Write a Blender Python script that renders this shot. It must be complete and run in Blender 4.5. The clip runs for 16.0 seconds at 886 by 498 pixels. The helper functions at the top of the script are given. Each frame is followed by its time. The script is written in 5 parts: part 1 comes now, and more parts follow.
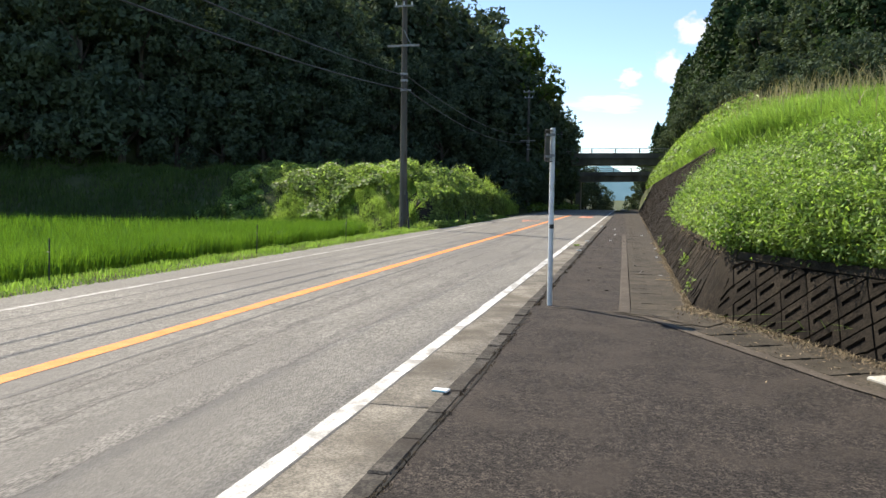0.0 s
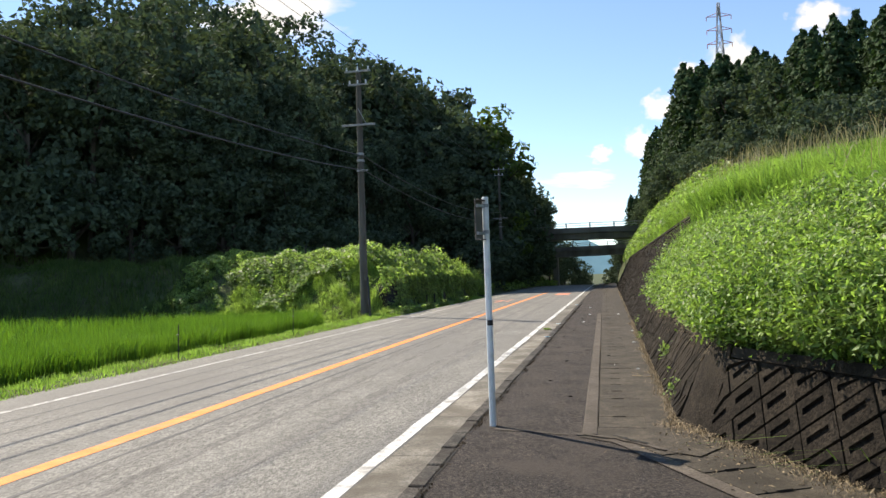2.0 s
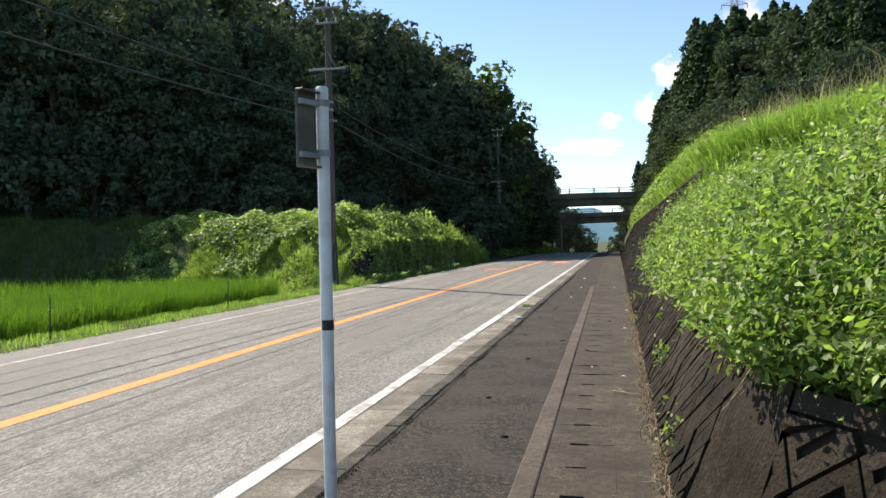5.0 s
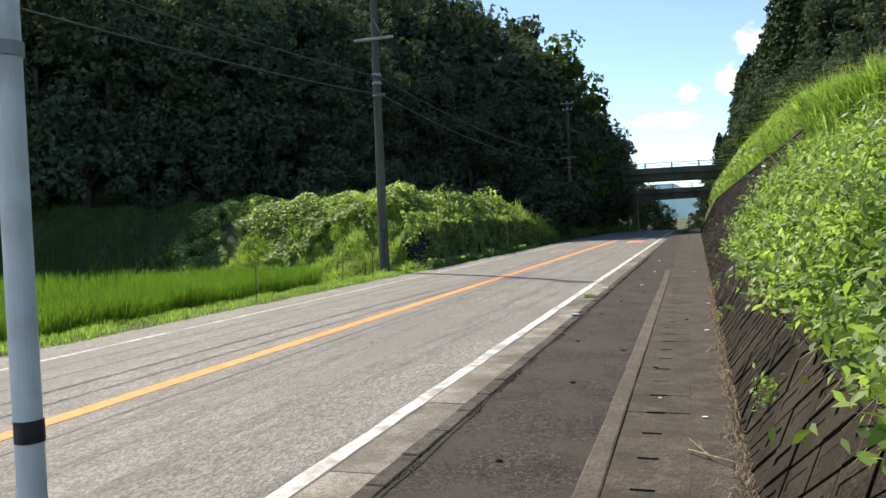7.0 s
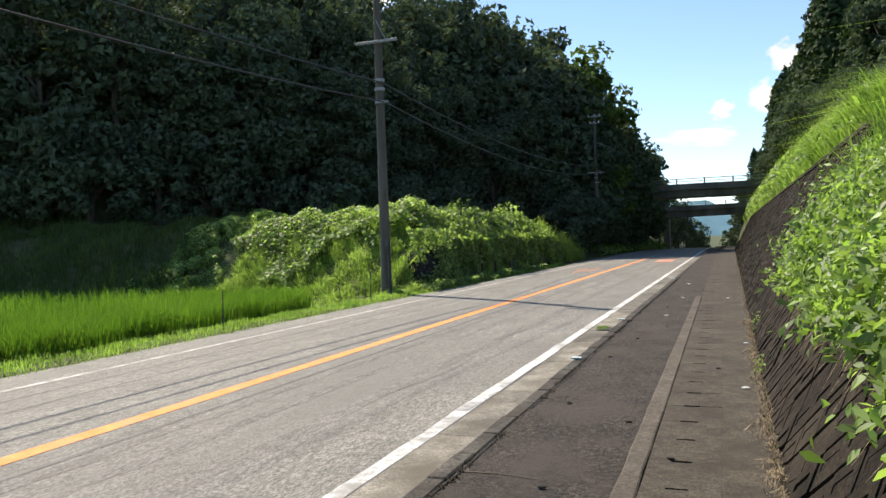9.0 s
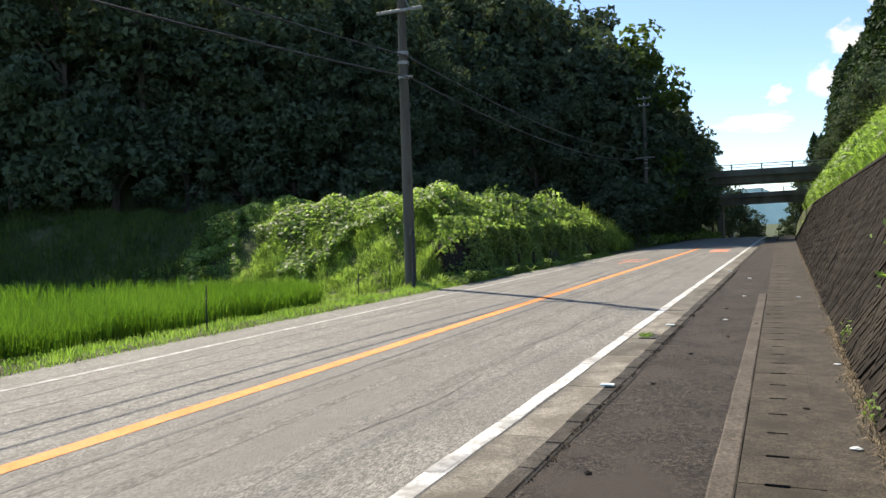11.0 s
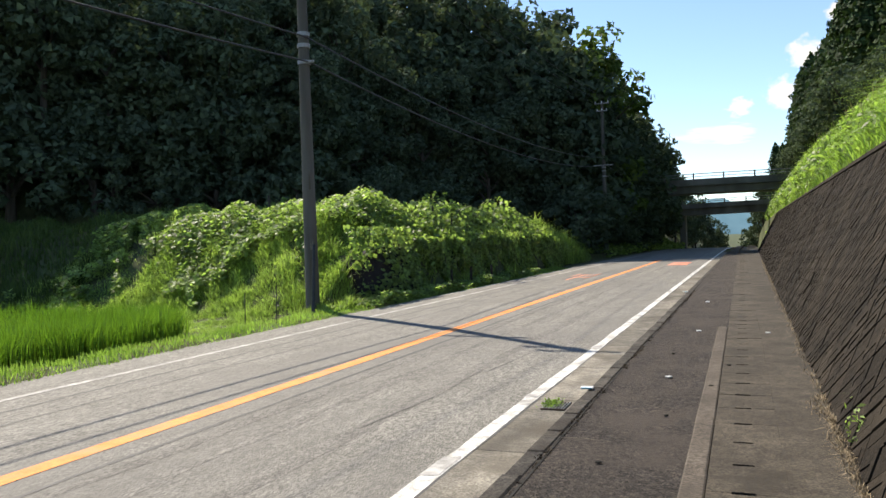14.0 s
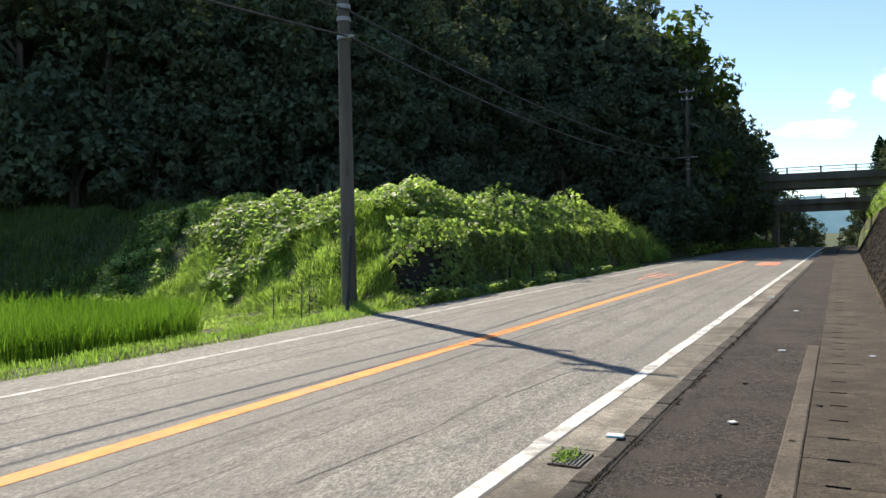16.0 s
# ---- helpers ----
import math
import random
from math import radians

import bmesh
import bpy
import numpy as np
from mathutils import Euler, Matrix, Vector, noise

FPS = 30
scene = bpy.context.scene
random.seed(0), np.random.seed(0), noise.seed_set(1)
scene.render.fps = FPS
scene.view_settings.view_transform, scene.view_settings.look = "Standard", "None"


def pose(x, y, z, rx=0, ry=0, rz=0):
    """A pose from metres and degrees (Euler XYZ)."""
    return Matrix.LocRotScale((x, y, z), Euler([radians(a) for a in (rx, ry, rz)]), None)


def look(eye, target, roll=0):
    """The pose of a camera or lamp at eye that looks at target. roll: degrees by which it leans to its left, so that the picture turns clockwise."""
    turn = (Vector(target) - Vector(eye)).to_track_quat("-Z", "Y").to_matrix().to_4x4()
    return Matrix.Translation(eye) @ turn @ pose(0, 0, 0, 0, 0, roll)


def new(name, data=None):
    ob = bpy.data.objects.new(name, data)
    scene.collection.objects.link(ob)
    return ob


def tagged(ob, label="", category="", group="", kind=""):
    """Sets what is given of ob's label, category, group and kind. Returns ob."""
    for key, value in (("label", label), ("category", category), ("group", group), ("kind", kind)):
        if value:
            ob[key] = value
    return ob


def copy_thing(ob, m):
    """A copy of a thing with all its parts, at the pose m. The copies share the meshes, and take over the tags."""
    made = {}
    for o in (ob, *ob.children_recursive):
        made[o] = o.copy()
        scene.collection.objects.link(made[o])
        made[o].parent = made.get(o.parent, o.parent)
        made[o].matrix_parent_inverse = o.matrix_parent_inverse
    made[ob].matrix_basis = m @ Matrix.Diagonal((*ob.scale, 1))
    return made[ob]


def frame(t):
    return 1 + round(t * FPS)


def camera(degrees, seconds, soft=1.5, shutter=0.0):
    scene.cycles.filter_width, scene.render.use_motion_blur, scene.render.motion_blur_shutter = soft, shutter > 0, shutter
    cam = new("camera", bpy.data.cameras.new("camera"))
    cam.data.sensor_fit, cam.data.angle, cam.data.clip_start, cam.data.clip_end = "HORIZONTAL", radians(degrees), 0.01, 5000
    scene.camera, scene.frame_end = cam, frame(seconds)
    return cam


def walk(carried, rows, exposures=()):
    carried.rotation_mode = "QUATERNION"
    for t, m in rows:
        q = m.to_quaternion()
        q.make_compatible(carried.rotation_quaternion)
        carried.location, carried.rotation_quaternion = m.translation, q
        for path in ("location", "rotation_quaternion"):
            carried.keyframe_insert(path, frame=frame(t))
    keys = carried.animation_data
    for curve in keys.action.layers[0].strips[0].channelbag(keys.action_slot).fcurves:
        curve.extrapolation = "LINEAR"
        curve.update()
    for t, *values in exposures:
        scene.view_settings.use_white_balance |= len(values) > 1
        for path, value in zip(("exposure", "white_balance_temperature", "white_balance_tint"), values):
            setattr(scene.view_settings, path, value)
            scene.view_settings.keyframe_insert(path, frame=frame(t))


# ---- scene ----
cam = camera(60.0, 16.0)
PATH = [
    (0, (0.372, 0.596, 1.577), (-0.1, 2.535, 1.438), 0.7),
    (0.5, (0.493, 1.171, 1.614), (0.107, 3.133, 1.57), -1.4),
    (1, (0.532, 1.747, 1.64), (0.204, 3.72, 1.695), -1.1),
    (1.5, (0.581, 2.413, 1.657), (0.228, 4.381, 1.714), -1.7),
    (2, (0.585, 2.988, 1.681), (0.162, 4.941, 1.751), -1.8),
    (2.5, (0.644, 3.626, 1.696), (0.182, 5.568, 1.809), -1.2),
    (3, (0.702, 4.263, 1.691), (0.239, 6.207, 1.764), -1.0),
    (3.2, (0.717, 4.527, 1.675), (0.315, 6.486, 1.736), -1.0),
    (5.5, (0.922, 7.515, 1.623), (0.446, 9.457, 1.586), -1.2),
    (6, (0.924, 8.155, 1.619), (0.393, 10.083, 1.562), -1.8),
    (6.5, (0.931, 8.732, 1.641), (0.354, 10.645, 1.558), -2.3),
    (7, (0.93, 9.339, 1.654), (0.3, 11.236, 1.59), -2.2),
    (7.5, (0.936, 9.872, 1.641), (0.263, 11.751, 1.507), -2.3),
    (8, (0.978, 10.506, 1.637), (0.28, 12.377, 1.532), -2.3),
    (8.5, (0.965, 11.15, 1.681), (0.235, 13.008, 1.573), -2.0),
    (9, (0.928, 11.827, 1.668), (0.224, 13.7, 1.65), -2.0),
    (9.2, (0.877, 12.042, 1.645), (0.136, 13.899, 1.614), -2.3),
    (11.5, (0.634, 14.867, 1.646), (-0.187, 16.689, 1.595), -2.0),
    (12, (0.649, 15.54, 1.685), (-0.153, 17.37, 1.602), -1.7),
    (12.5, (0.631, 16.246, 1.653), (-0.19, 18.068, 1.608), -1.6),
    (13, (0.611, 16.831, 1.674), (-0.223, 18.648, 1.609), -1.5),
    (13.5, (0.631, 17.482, 1.686), (-0.157, 19.32, 1.645), -2.1),
    (14, (0.596, 18.192, 1.691), (-0.146, 20.049, 1.671), -2.0),
    (14.5, (0.628, 18.794, 1.682), (-0.095, 20.659, 1.68), -1.8),
    (15, (0.521, 19.423, 1.649), (-0.26, 21.264, 1.651), -2.1),
    (15.5, (0.536, 19.962, 1.648), (-0.337, 21.761, 1.652), -1.8),
    (16, (0.567, 20.323, 1.652), (-0.367, 22.091, 1.622), -1.1),
]
walk(cam, [(t, look(eye, target, roll)) for t, eye, target, roll in PATH], [(0, 0.87, 6850, 10), (16, 0.87, 6850, 10)])

# ---- world, sun, exposure ----
TO_SUN = Vector((-0.551, 0.411, 0.725)).normalized()
world = bpy.data.worlds.new("sky")
scene.world = world
world.use_nodes = True
wn = world.node_tree
sky = wn.nodes.new("ShaderNodeTexSky")
sky.sky_type = "NISHITA"
sky.sun_disc = False
sky.sun_elevation = math.asin(TO_SUN.z)
sky.altitude = 1500.0
sky.sun_rotation = math.atan2(TO_SUN.x, TO_SUN.y)
sky.air_density, sky.dust_density, sky.ozone_density = 0.95, 0.0, 2.4
wn.links.new(sky.outputs[0], wn.nodes["Background"].inputs[0])
wn.nodes["Background"].inputs[1].default_value = 0.125
sun = new("sun", bpy.data.lights.new("sun", "SUN"))
sun.data.energy, sun.data.angle, sun.data.color = 4.8, radians(0.53), (1.0, 0.92, 0.8)
sun.matrix_world = look(TO_SUN * 100, (0, 0, 0))


# ---- materials ----
def material(name, dark, light, scale=8.0, rough=0.8, bump=0.2, bump_scale=60.0, spec=0.3, detail=6.0, stain=None, stain_scale=0.6, through_light=0.0, vary=0.0, stretch=(1, 1, 1), fine=0.0, glow=1.0):
    """Two-scale noise colour, fine relief, optional broad stains, optional light through leaves, optional change from piece to piece."""
    m = bpy.data.materials.new(name)
    m.use_nodes = True
    nt = m.node_tree
    nodes, links = nt.nodes, nt.links
    bsdf = nodes["Principled BSDF"]
    bsdf.inputs["Roughness"].default_value = rough
    bsdf.inputs["Specular IOR Level"].default_value = spec
    geo = nodes.new("ShaderNodeNewGeometry")
    mapping = nodes.new("ShaderNodeMapping")
    mapping.inputs["Scale"].default_value = stretch
    links.new(geo.outputs["Position"], mapping.inputs[0])

    def noise_of(s, d=detail):
        n = nodes.new("ShaderNodeTexNoise")
        n.inputs["Scale"].default_value, n.inputs["Detail"].default_value = s, d
        links.new(mapping.outputs[0], n.inputs["Vector"])
        return n.outputs["Fac"]

    def ramp(fac, a, b, lo=0.35, hi=0.65):
        r = nodes.new("ShaderNodeValToRGB")
        r.color_ramp.elements[0].position, r.color_ramp.elements[1].position = lo, hi
        r.color_ramp.elements[0].color, r.color_ramp.elements[1].color = (*a, 1), (*b, 1)
        links.new(fac, r.inputs[0])
        return r.outputs[0]

    def mixed(kind, fac, a, b):
        x = nodes.new("ShaderNodeMix")
        x.data_type, x.blend_type = "RGBA", kind
        if isinstance(fac, float):
            x.inputs[0].default_value = fac
        else:
            links.new(fac, x.inputs[0])
        links.new(a, x.inputs[6])
        if isinstance(b, tuple):
            x.inputs[7].default_value = (*b, 1)
        else:
            links.new(b, x.inputs[7])
        return x.outputs[2]

    colour = ramp(noise_of(scale), dark, light)
    if fine:
        grain = ramp(noise_of(bump_scale * 0.8, 2.0), (1 - fine,) * 3, (1 + fine,) * 3, 0.4, 0.6)
        colour = mixed("MULTIPLY", 1.0, colour, grain)
        coarse = ramp(noise_of(bump_scale * 0.22, 3.0), (1 - fine * 0.5,) * 3, (1 + fine * 0.5,) * 3, 0.4, 0.6)
        colour = mixed("MULTIPLY", 1.0, colour, coarse)
    if stain:
        fac = ramp(noise_of(stain_scale, 8.0), (0, 0, 0), (1, 1, 1), 0.48, 0.68)
        colour = mixed("MIX", fac, colour, stain)
    if vary:
        info = nodes.new("ShaderNodeObjectInfo")
        isl = nodes.new("ShaderNodeNewGeometry")
        add = nodes.new("ShaderNodeMath")
        add.operation = "ADD"
        links.new(info.outputs["Random"], add.inputs[0])
        links.new(isl.outputs["Random Per Island"], add.inputs[1])
        fr = nodes.new("ShaderNodeMath")
        fr.operation = "FRACT"
        links.new(add.outputs[0], fr.inputs[0])
        tone = ramp(fr.outputs[0], (1 - vary,) * 3, (1 + vary,) * 3, 0.0, 1.0)
        colour = mixed("MULTIPLY", 1.0, colour, tone)
    links.new(colour, bsdf.inputs["Base Color"])
    if bump:
        b = nodes.new("ShaderNodeBump")
        b.inputs["Strength"].default_value, b.inputs["Distance"].default_value = bump, 0.02
        links.new(noise_of(bump_scale, 4.0), b.inputs["Height"])
        links.new(b.outputs[0], bsdf.inputs["Normal"])
    if through_light:
        tr = nodes.new("ShaderNodeBsdfTranslucent")
        links.new(mixed("MULTIPLY", 1.0, colour, (1.22 * glow, 1.3 * glow, 0.72 * glow)), tr.inputs[0])
        ms = nodes.new("ShaderNodeMixShader")
        ms.inputs[0].default_value = through_light
        links.new(bsdf.outputs[0], ms.inputs[1])
        links.new(tr.outputs[0], ms.inputs[2])
        links.new(ms.outputs[0], nodes["Material Output"].inputs[0])
    return m


M_ROAD = material("road_asphalt", (0.15, 0.143, 0.127), (0.19, 0.182, 0.162), 2.0, 0.82, 0.6, 90, spec=0.35, stain=(0.142, 0.135, 0.122), stain_scale=0.35, stretch=(1, 0.35, 1), fine=0.36)
M_SEAL = material("crack_seal", (0.05, 0.05, 0.05), (0.09, 0.088, 0.085), 6.0, 0.7, 0.2, 60)
M_TRACK = material("worn_tyre_track", (0.118, 0.111, 0.1), (0.158, 0.15, 0.135), 3.0, 0.8, 0.5, 90, spec=0.35, stretch=(1, 0.3, 1), fine=0.34)
M_WALK = material("walkway_asphalt", (0.032, 0.026, 0.0215), (0.048, 0.039, 0.032), 2.2, 0.9, 0.9, 120, stain=(0.055, 0.0445, 0.036), stain_scale=1.7, fine=0.85)
M_WHITE = material("white_road_paint", (0.42, 0.41, 0.38), (0.76, 0.75, 0.72), 9.0, 0.6, 0.3, 80, stain=(0.26, 0.25, 0.225), stain_scale=3.0, fine=0.2)
M_WHITE_WORN = material("worn_white_road_paint", (0.22, 0.215, 0.2), (0.5, 0.49, 0.47), 7.0, 0.7, 0.3, 80, stain=(0.19, 0.185, 0.175), stain_scale=2.0)
M_ORANGE = material("orange_road_paint", (0.76, 0.235, 0.055), (0.85, 0.3, 0.085), 4.0, 0.75, 0.3, 80, spec=0.2, stain=(0.58, 0.27, 0.12), stain_scale=2.5, fine=0.12)
M_RED = material("faded_red_road_paint", (0.75, 0.24, 0.13), (0.6, 0.26, 0.17), 6.0, 0.7, 0.3, 80, stain=(0.3, 0.22, 0.18), stain_scale=3.0)
M_GUTTER = material("pale_concrete", (0.13, 0.117, 0.095), (0.215, 0.197, 0.162), 3.0, 0.85, 0.3, 70, stain=(0.09, 0.077, 0.058), stain_scale=1.1, vary=0.24, fine=0.25)
M_KERB = material("weathered_kerb_concrete", (0.035, 0.031, 0.026), (0.075, 0.067, 0.056), 5.0, 0.9, 0.5, 60, stain=(0.03, 0.024, 0.018), stain_scale=2.0, vary=0.2, fine=0.35)
M_LID = material("drain_lid_concrete", (0.043, 0.035, 0.0255), (0.068, 0.057, 0.042), 4.0, 0.9, 0.4, 80, stain=(0.033, 0.027, 0.019), stain_scale=1.6, vary=0.1, fine=0.35)
M_STRIP = material("drain_edge_concrete", (0.07, 0.057, 0.045), (0.105, 0.088, 0.07), 3.0, 0.9, 0.4, 70, stain=(0.055, 0.045, 0.035), stain_scale=1.5, fine=0.3)
M_DARK = material("drain_dark", (0.01, 0.01, 0.008), (0.02, 0.018, 0.015), 4.0, 0.9, 0.1)
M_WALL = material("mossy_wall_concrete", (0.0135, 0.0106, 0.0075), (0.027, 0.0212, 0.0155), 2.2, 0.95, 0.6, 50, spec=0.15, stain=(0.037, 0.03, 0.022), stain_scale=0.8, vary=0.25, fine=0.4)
M_SOIL = material("soil_and_roots", (0.045, 0.05, 0.02), (0.08, 0.09, 0.035), 2.0, 0.95, 0.6, 20, stain=(0.05, 0.085, 0.02), stain_scale=0.4)
M_LITTER = material("dry_litter", (0.15, 0.115, 0.07), (0.32, 0.25, 0.16), 20.0, 0.9, 0.0, vary=0.35)
M_GRASS = material("bank_grass", (0.125, 0.21, 0.045), (0.215, 0.315, 0.085), 0.8, 0.55, 0.0, spec=0.25, through_light=0.5, vary=0.35, glow=1.45)
M_GRASS_DRY = material("seed_heads", (0.22, 0.19, 0.11), (0.34, 0.3, 0.2), 3.0, 0.7, 0.0, through_light=0.3, vary=0.3)
M_HERB = material("broad_leaves", (0.115, 0.19, 0.04), (0.21, 0.295, 0.085), 1.1, 0.5, 0.0, spec=0.35, through_light=0.45, vary=0.6, glow=1.45)
M_KUDZU = material("creeper_leaves", (0.105, 0.16, 0.046), (0.19, 0.255, 0.092), 0.7, 0.52, 0.0, spec=0.25, through_light=0.5, vary=0.5, glow=1.8)
M_RICE = material("rice_leaves", (0.085, 0.175, 0.018), (0.13, 0.235, 0.032), 0.5, 0.55, 0.0, spec=0.25, through_light=0.45, vary=0.45)
M_TREE = material("tree_leaves", (0.06, 0.085, 0.055), (0.095, 0.125, 0.077), 0.3, 0.9, 0.0, spec=0.05, through_light=0.2, vary=0.3)
M_TREE_LIGHT = material("pale_tree_leaves", (0.07, 0.11, 0.025), (0.11, 0.16, 0.04), 0.3, 0.7, 0.0, spec=0.15, through_light=0.35, vary=0.4)
M_CEDAR = material("cedar_needles", (0.03, 0.055, 0.022), (0.05, 0.085, 0.034), 0.4, 0.75, 0.0, spec=0.1, through_light=0.15, vary=0.45)
M_BARK = material("bark", (0.035, 0.028, 0.02), (0.08, 0.065, 0.05), 6.0, 0.95, 0.6, 30, stretch=(1, 1, 0.2))
M_POLE = material("utility_pole_concrete", (0.085, 0.075, 0.062), (0.13, 0.118, 0.1), 3.0, 0.85, 0.3, 60, stretch=(1, 1, 0.15), stain=(0.06, 0.052, 0.042), stain_scale=1.0)
M_STEEL = material("galvanised_steel", (0.2, 0.2, 0.2), (0.32, 0.32, 0.32), 8.0, 0.5, 0.1, 60)
M_CABLE = material("cable_sheath", (0.02, 0.02, 0.02), (0.04, 0.04, 0.04), 8.0, 0.5, 0.0)
M_POST = material("white_post_paint", (0.62, 0.63, 0.62), (0.74, 0.75, 0.74), 6.0, 0.45, 0.1, 60, stain=(0.5, 0.5, 0.47), stain_scale=5.0)
M_BLACK = material("black_band", (0.02, 0.02, 0.02), (0.05, 0.05, 0.05), 20.0, 0.5, 0.1)
M_SIGN = material("sign_back_metal", (0.09, 0.075, 0.062), (0.15, 0.125, 0.105), 7.0, 0.55, 0.1, 50, stain=(0.07, 0.05, 0.04), stain_scale=5.0)
M_DECK = material("bridge_concrete", (0.16, 0.15, 0.13), (0.24, 0.225, 0.2), 0.8, 0.9, 0.3, 10, stain=(0.1, 0.092, 0.08), stain_scale=0.3, stretch=(1, 1, 0.4))
M_HILL = material("hazy_far_hill", (0.1, 0.19, 0.24), (0.13, 0.23, 0.28), 0.01, 0.95, 0.0, spec=0.0)
M_PYLON = material("pylon_paint", (0.3, 0.28, 0.28), (0.4, 0.38, 0.38), 1.0, 0.6, 0.0)
M_PYLON_RED = material("pylon_red_paint", (0.42, 0.14, 0.1), (0.5, 0.18, 0.13), 1.0, 0.6, 0.0)


# concrete kept near black: the hollow's shade is part of its colour
M_HOLLOW_WALL = material("shaded_hollow_concrete", (0.014, 0.012, 0.013), (0.026, 0.022, 0.023), 1.5, 0.95, 0.4, 40, stain=(0.035, 0.03, 0.028), stain_scale=0.7, fine=0.3)
M_MOUND = material("mound_grass_blades", (0.165, 0.24, 0.06), (0.25, 0.335, 0.105), 0.6, 0.5, 0.0, spec=0.3, through_light=0.5, vary=0.4, glow=1.6)
M_CONC = material("clean_concrete", (0.4, 0.38, 0.33), (0.52, 0.5, 0.44), 5.0, 0.85, 0.3, 60, stain=(0.28, 0.25, 0.2), stain_scale=3.0, fine=0.15)
M_LENS = material("blue_lens", (0.15, 0.4, 0.55), (0.2, 0.48, 0.62), 10.0, 0.3, 0.0)
M_RUST = material("rusty_iron", (0.05, 0.035, 0.025), (0.12, 0.075, 0.05), 15.0, 0.8, 0.3, 60)
# darker version of the grass colours, with the wood's shade put into the base
M_SHADE_GRASS = material("shade_toned_meadow_grass", (0.05, 0.085, 0.02), (0.08, 0.12, 0.032), 0.5, 0.6, 0.0, spec=0.2, through_light=0.4, vary=0.35)
M_MOSS = material("brown_moss", (0.028, 0.02, 0.011), (0.055, 0.04, 0.022), 12.0, 0.95, 0.0, vary=0.4)


# ---- mesh helpers ----
def mesh_from(name, verts, faces, mat, smooth=False):
    me = bpy.data.meshes.new(name)
    me.from_pydata([tuple(v) for v in verts], [], [tuple(f) for f in faces])
    me.materials.append(mat)
    if smooth:
        me.polygons.foreach_set("use_smooth", [True] * len(me.polygons))
    me.update()
    return me


def quads_mesh(name, corners, mat):
    """corners: n x k x 3, one k-gon per row."""
    c = np.asarray(corners, dtype=np.float32)
    n, k = c.shape[:2]
    me = bpy.data.meshes.new(name)
    me.vertices.add(n * k)
    me.vertices.foreach_set("co", c.reshape(-1))
    me.loops.add(n * k)
    me.loops.foreach_set("vertex_index", np.arange(n * k, dtype=np.int32))
    me.polygons.add(n)
    me.polygons.foreach_set("loop_start", np.arange(0, n * k, k, dtype=np.int32))
    me.materials.append(mat)
    me.update(calc_edges=True)
    return me


def part(name, bm, mat, parent, label=""):
    if isinstance(bm, bpy.types.Mesh):
        me = bm
    else:
        me = bpy.data.meshes.new(name)
        bm.normal_update()
        bm.to_mesh(me)
        bm.free()
        me.materials.append(mat)
    ob = new(name, me)
    ob.parent = parent
    if label:
        ob["label"] = label
    return ob


def box(size, at=(0, 0, 0), bevel=0.0, turn=None, bm=None):
    out = bm or bmesh.new()
    m = Matrix.Translation(at) @ (turn or Matrix()) @ Matrix.Diagonal((*size, 1))
    made = bmesh.ops.create_cube(out, size=1.0, matrix=m)
    if bevel:
        edges = list({e for v in made["verts"] for e in v.link_edges})
        bmesh.ops.bevel(out, geom=edges, offset=bevel, segments=1, affect="EDGES")
    return out


def rod(a, b, r1, r2=None, sides=12, bm=None):
    out = bm or bmesh.new()
    a, b = Vector(a), Vector(b)
    turn = (b - a).to_track_quat("Z", "Y").to_matrix().to_4x4()
    m = Matrix.Translation((a + b) / 2) @ turn
    bmesh.ops.create_cone(out, cap_ends=True, segments=sides, radius1=r1, radius2=r1 if r2 is None else r2, depth=(b - a).length, matrix=m)
    return out


def strip_mesh(name, x0, x1, ys, z_of, mat, thick=0.0, wob=0.0, seed=0):
    """A long band along the road between x0 and x1, at height z_of(x, y)."""
    rng = np.random.default_rng(seed)
    verts, faces = [], []
    for y in ys:
        a, b = x0 + rng.normal(0, wob), x1 + rng.normal(0, wob)
        verts += [(a, y, z_of(a, y)), (b, y, z_of(b, y))]
        if thick:
            verts += [(b, y, z_of(b, y) - thick), (a, y, z_of(a, y) - thick)]
    k = 4 if thick else 2
    for i in range(len(ys) - 1):
        p, q = i * k, (i + 1) * k
        faces.append((p, p + 1, q + 1, q))
        if thick:
            faces += [(p + 1, p + 2, q + 2, q + 1), (p + 3, p, q, q + 3)]
    if thick:
        faces += [(0, 3, 2, 1), (len(verts) - 4, len(verts) - 3, len(verts) - 2, len(verts) - 1)]
    return mesh_from(name, verts, faces, mat)


def box_mesh(name, size, at, mat, bevel=0.02):
    bm = box(size, at, bevel)
    me = bpy.data.meshes.new(name)
    bm.to_mesh(me)
    bm.free()
    me.materials.append(mat)
    return me


def thing(name, label, category, group="", at=(0, 0, 0)):
    ob = new(name)
    ob.empty_display_size = 0.2
    ob.location = at
    return tagged(ob, label, category, group)


def structure(name, me, label, category):
    return tagged(new(name, me), label, category, kind="structure")


# ---- the shape of the land ----
def road_fall(y):
    return np.where(np.asarray(y) > 80, -0.0002 * (np.asarray(y, float) - 80) ** 2, 0.0)


def road_z(x, y):
    crown = 0.03 * (1 - min(1.0, abs(x + 4.6) / 3.0))
    return float(crown + road_fall(min(y, 260)))


FOOT_X, LEAN = 1.2, 0.5


def walk_z(x, y):
    ramp = min(1.0, max(0.0, (y - 7.5) / 3.0))
    return float(0.09 + 0.05 * ramp + road_fall(min(y, 260)))


def smooth(e0, e1, v):
    t = np.clip((v - e0) / (e1 - e0), 0, 1)
    return t * t * (3 - 2 * t)


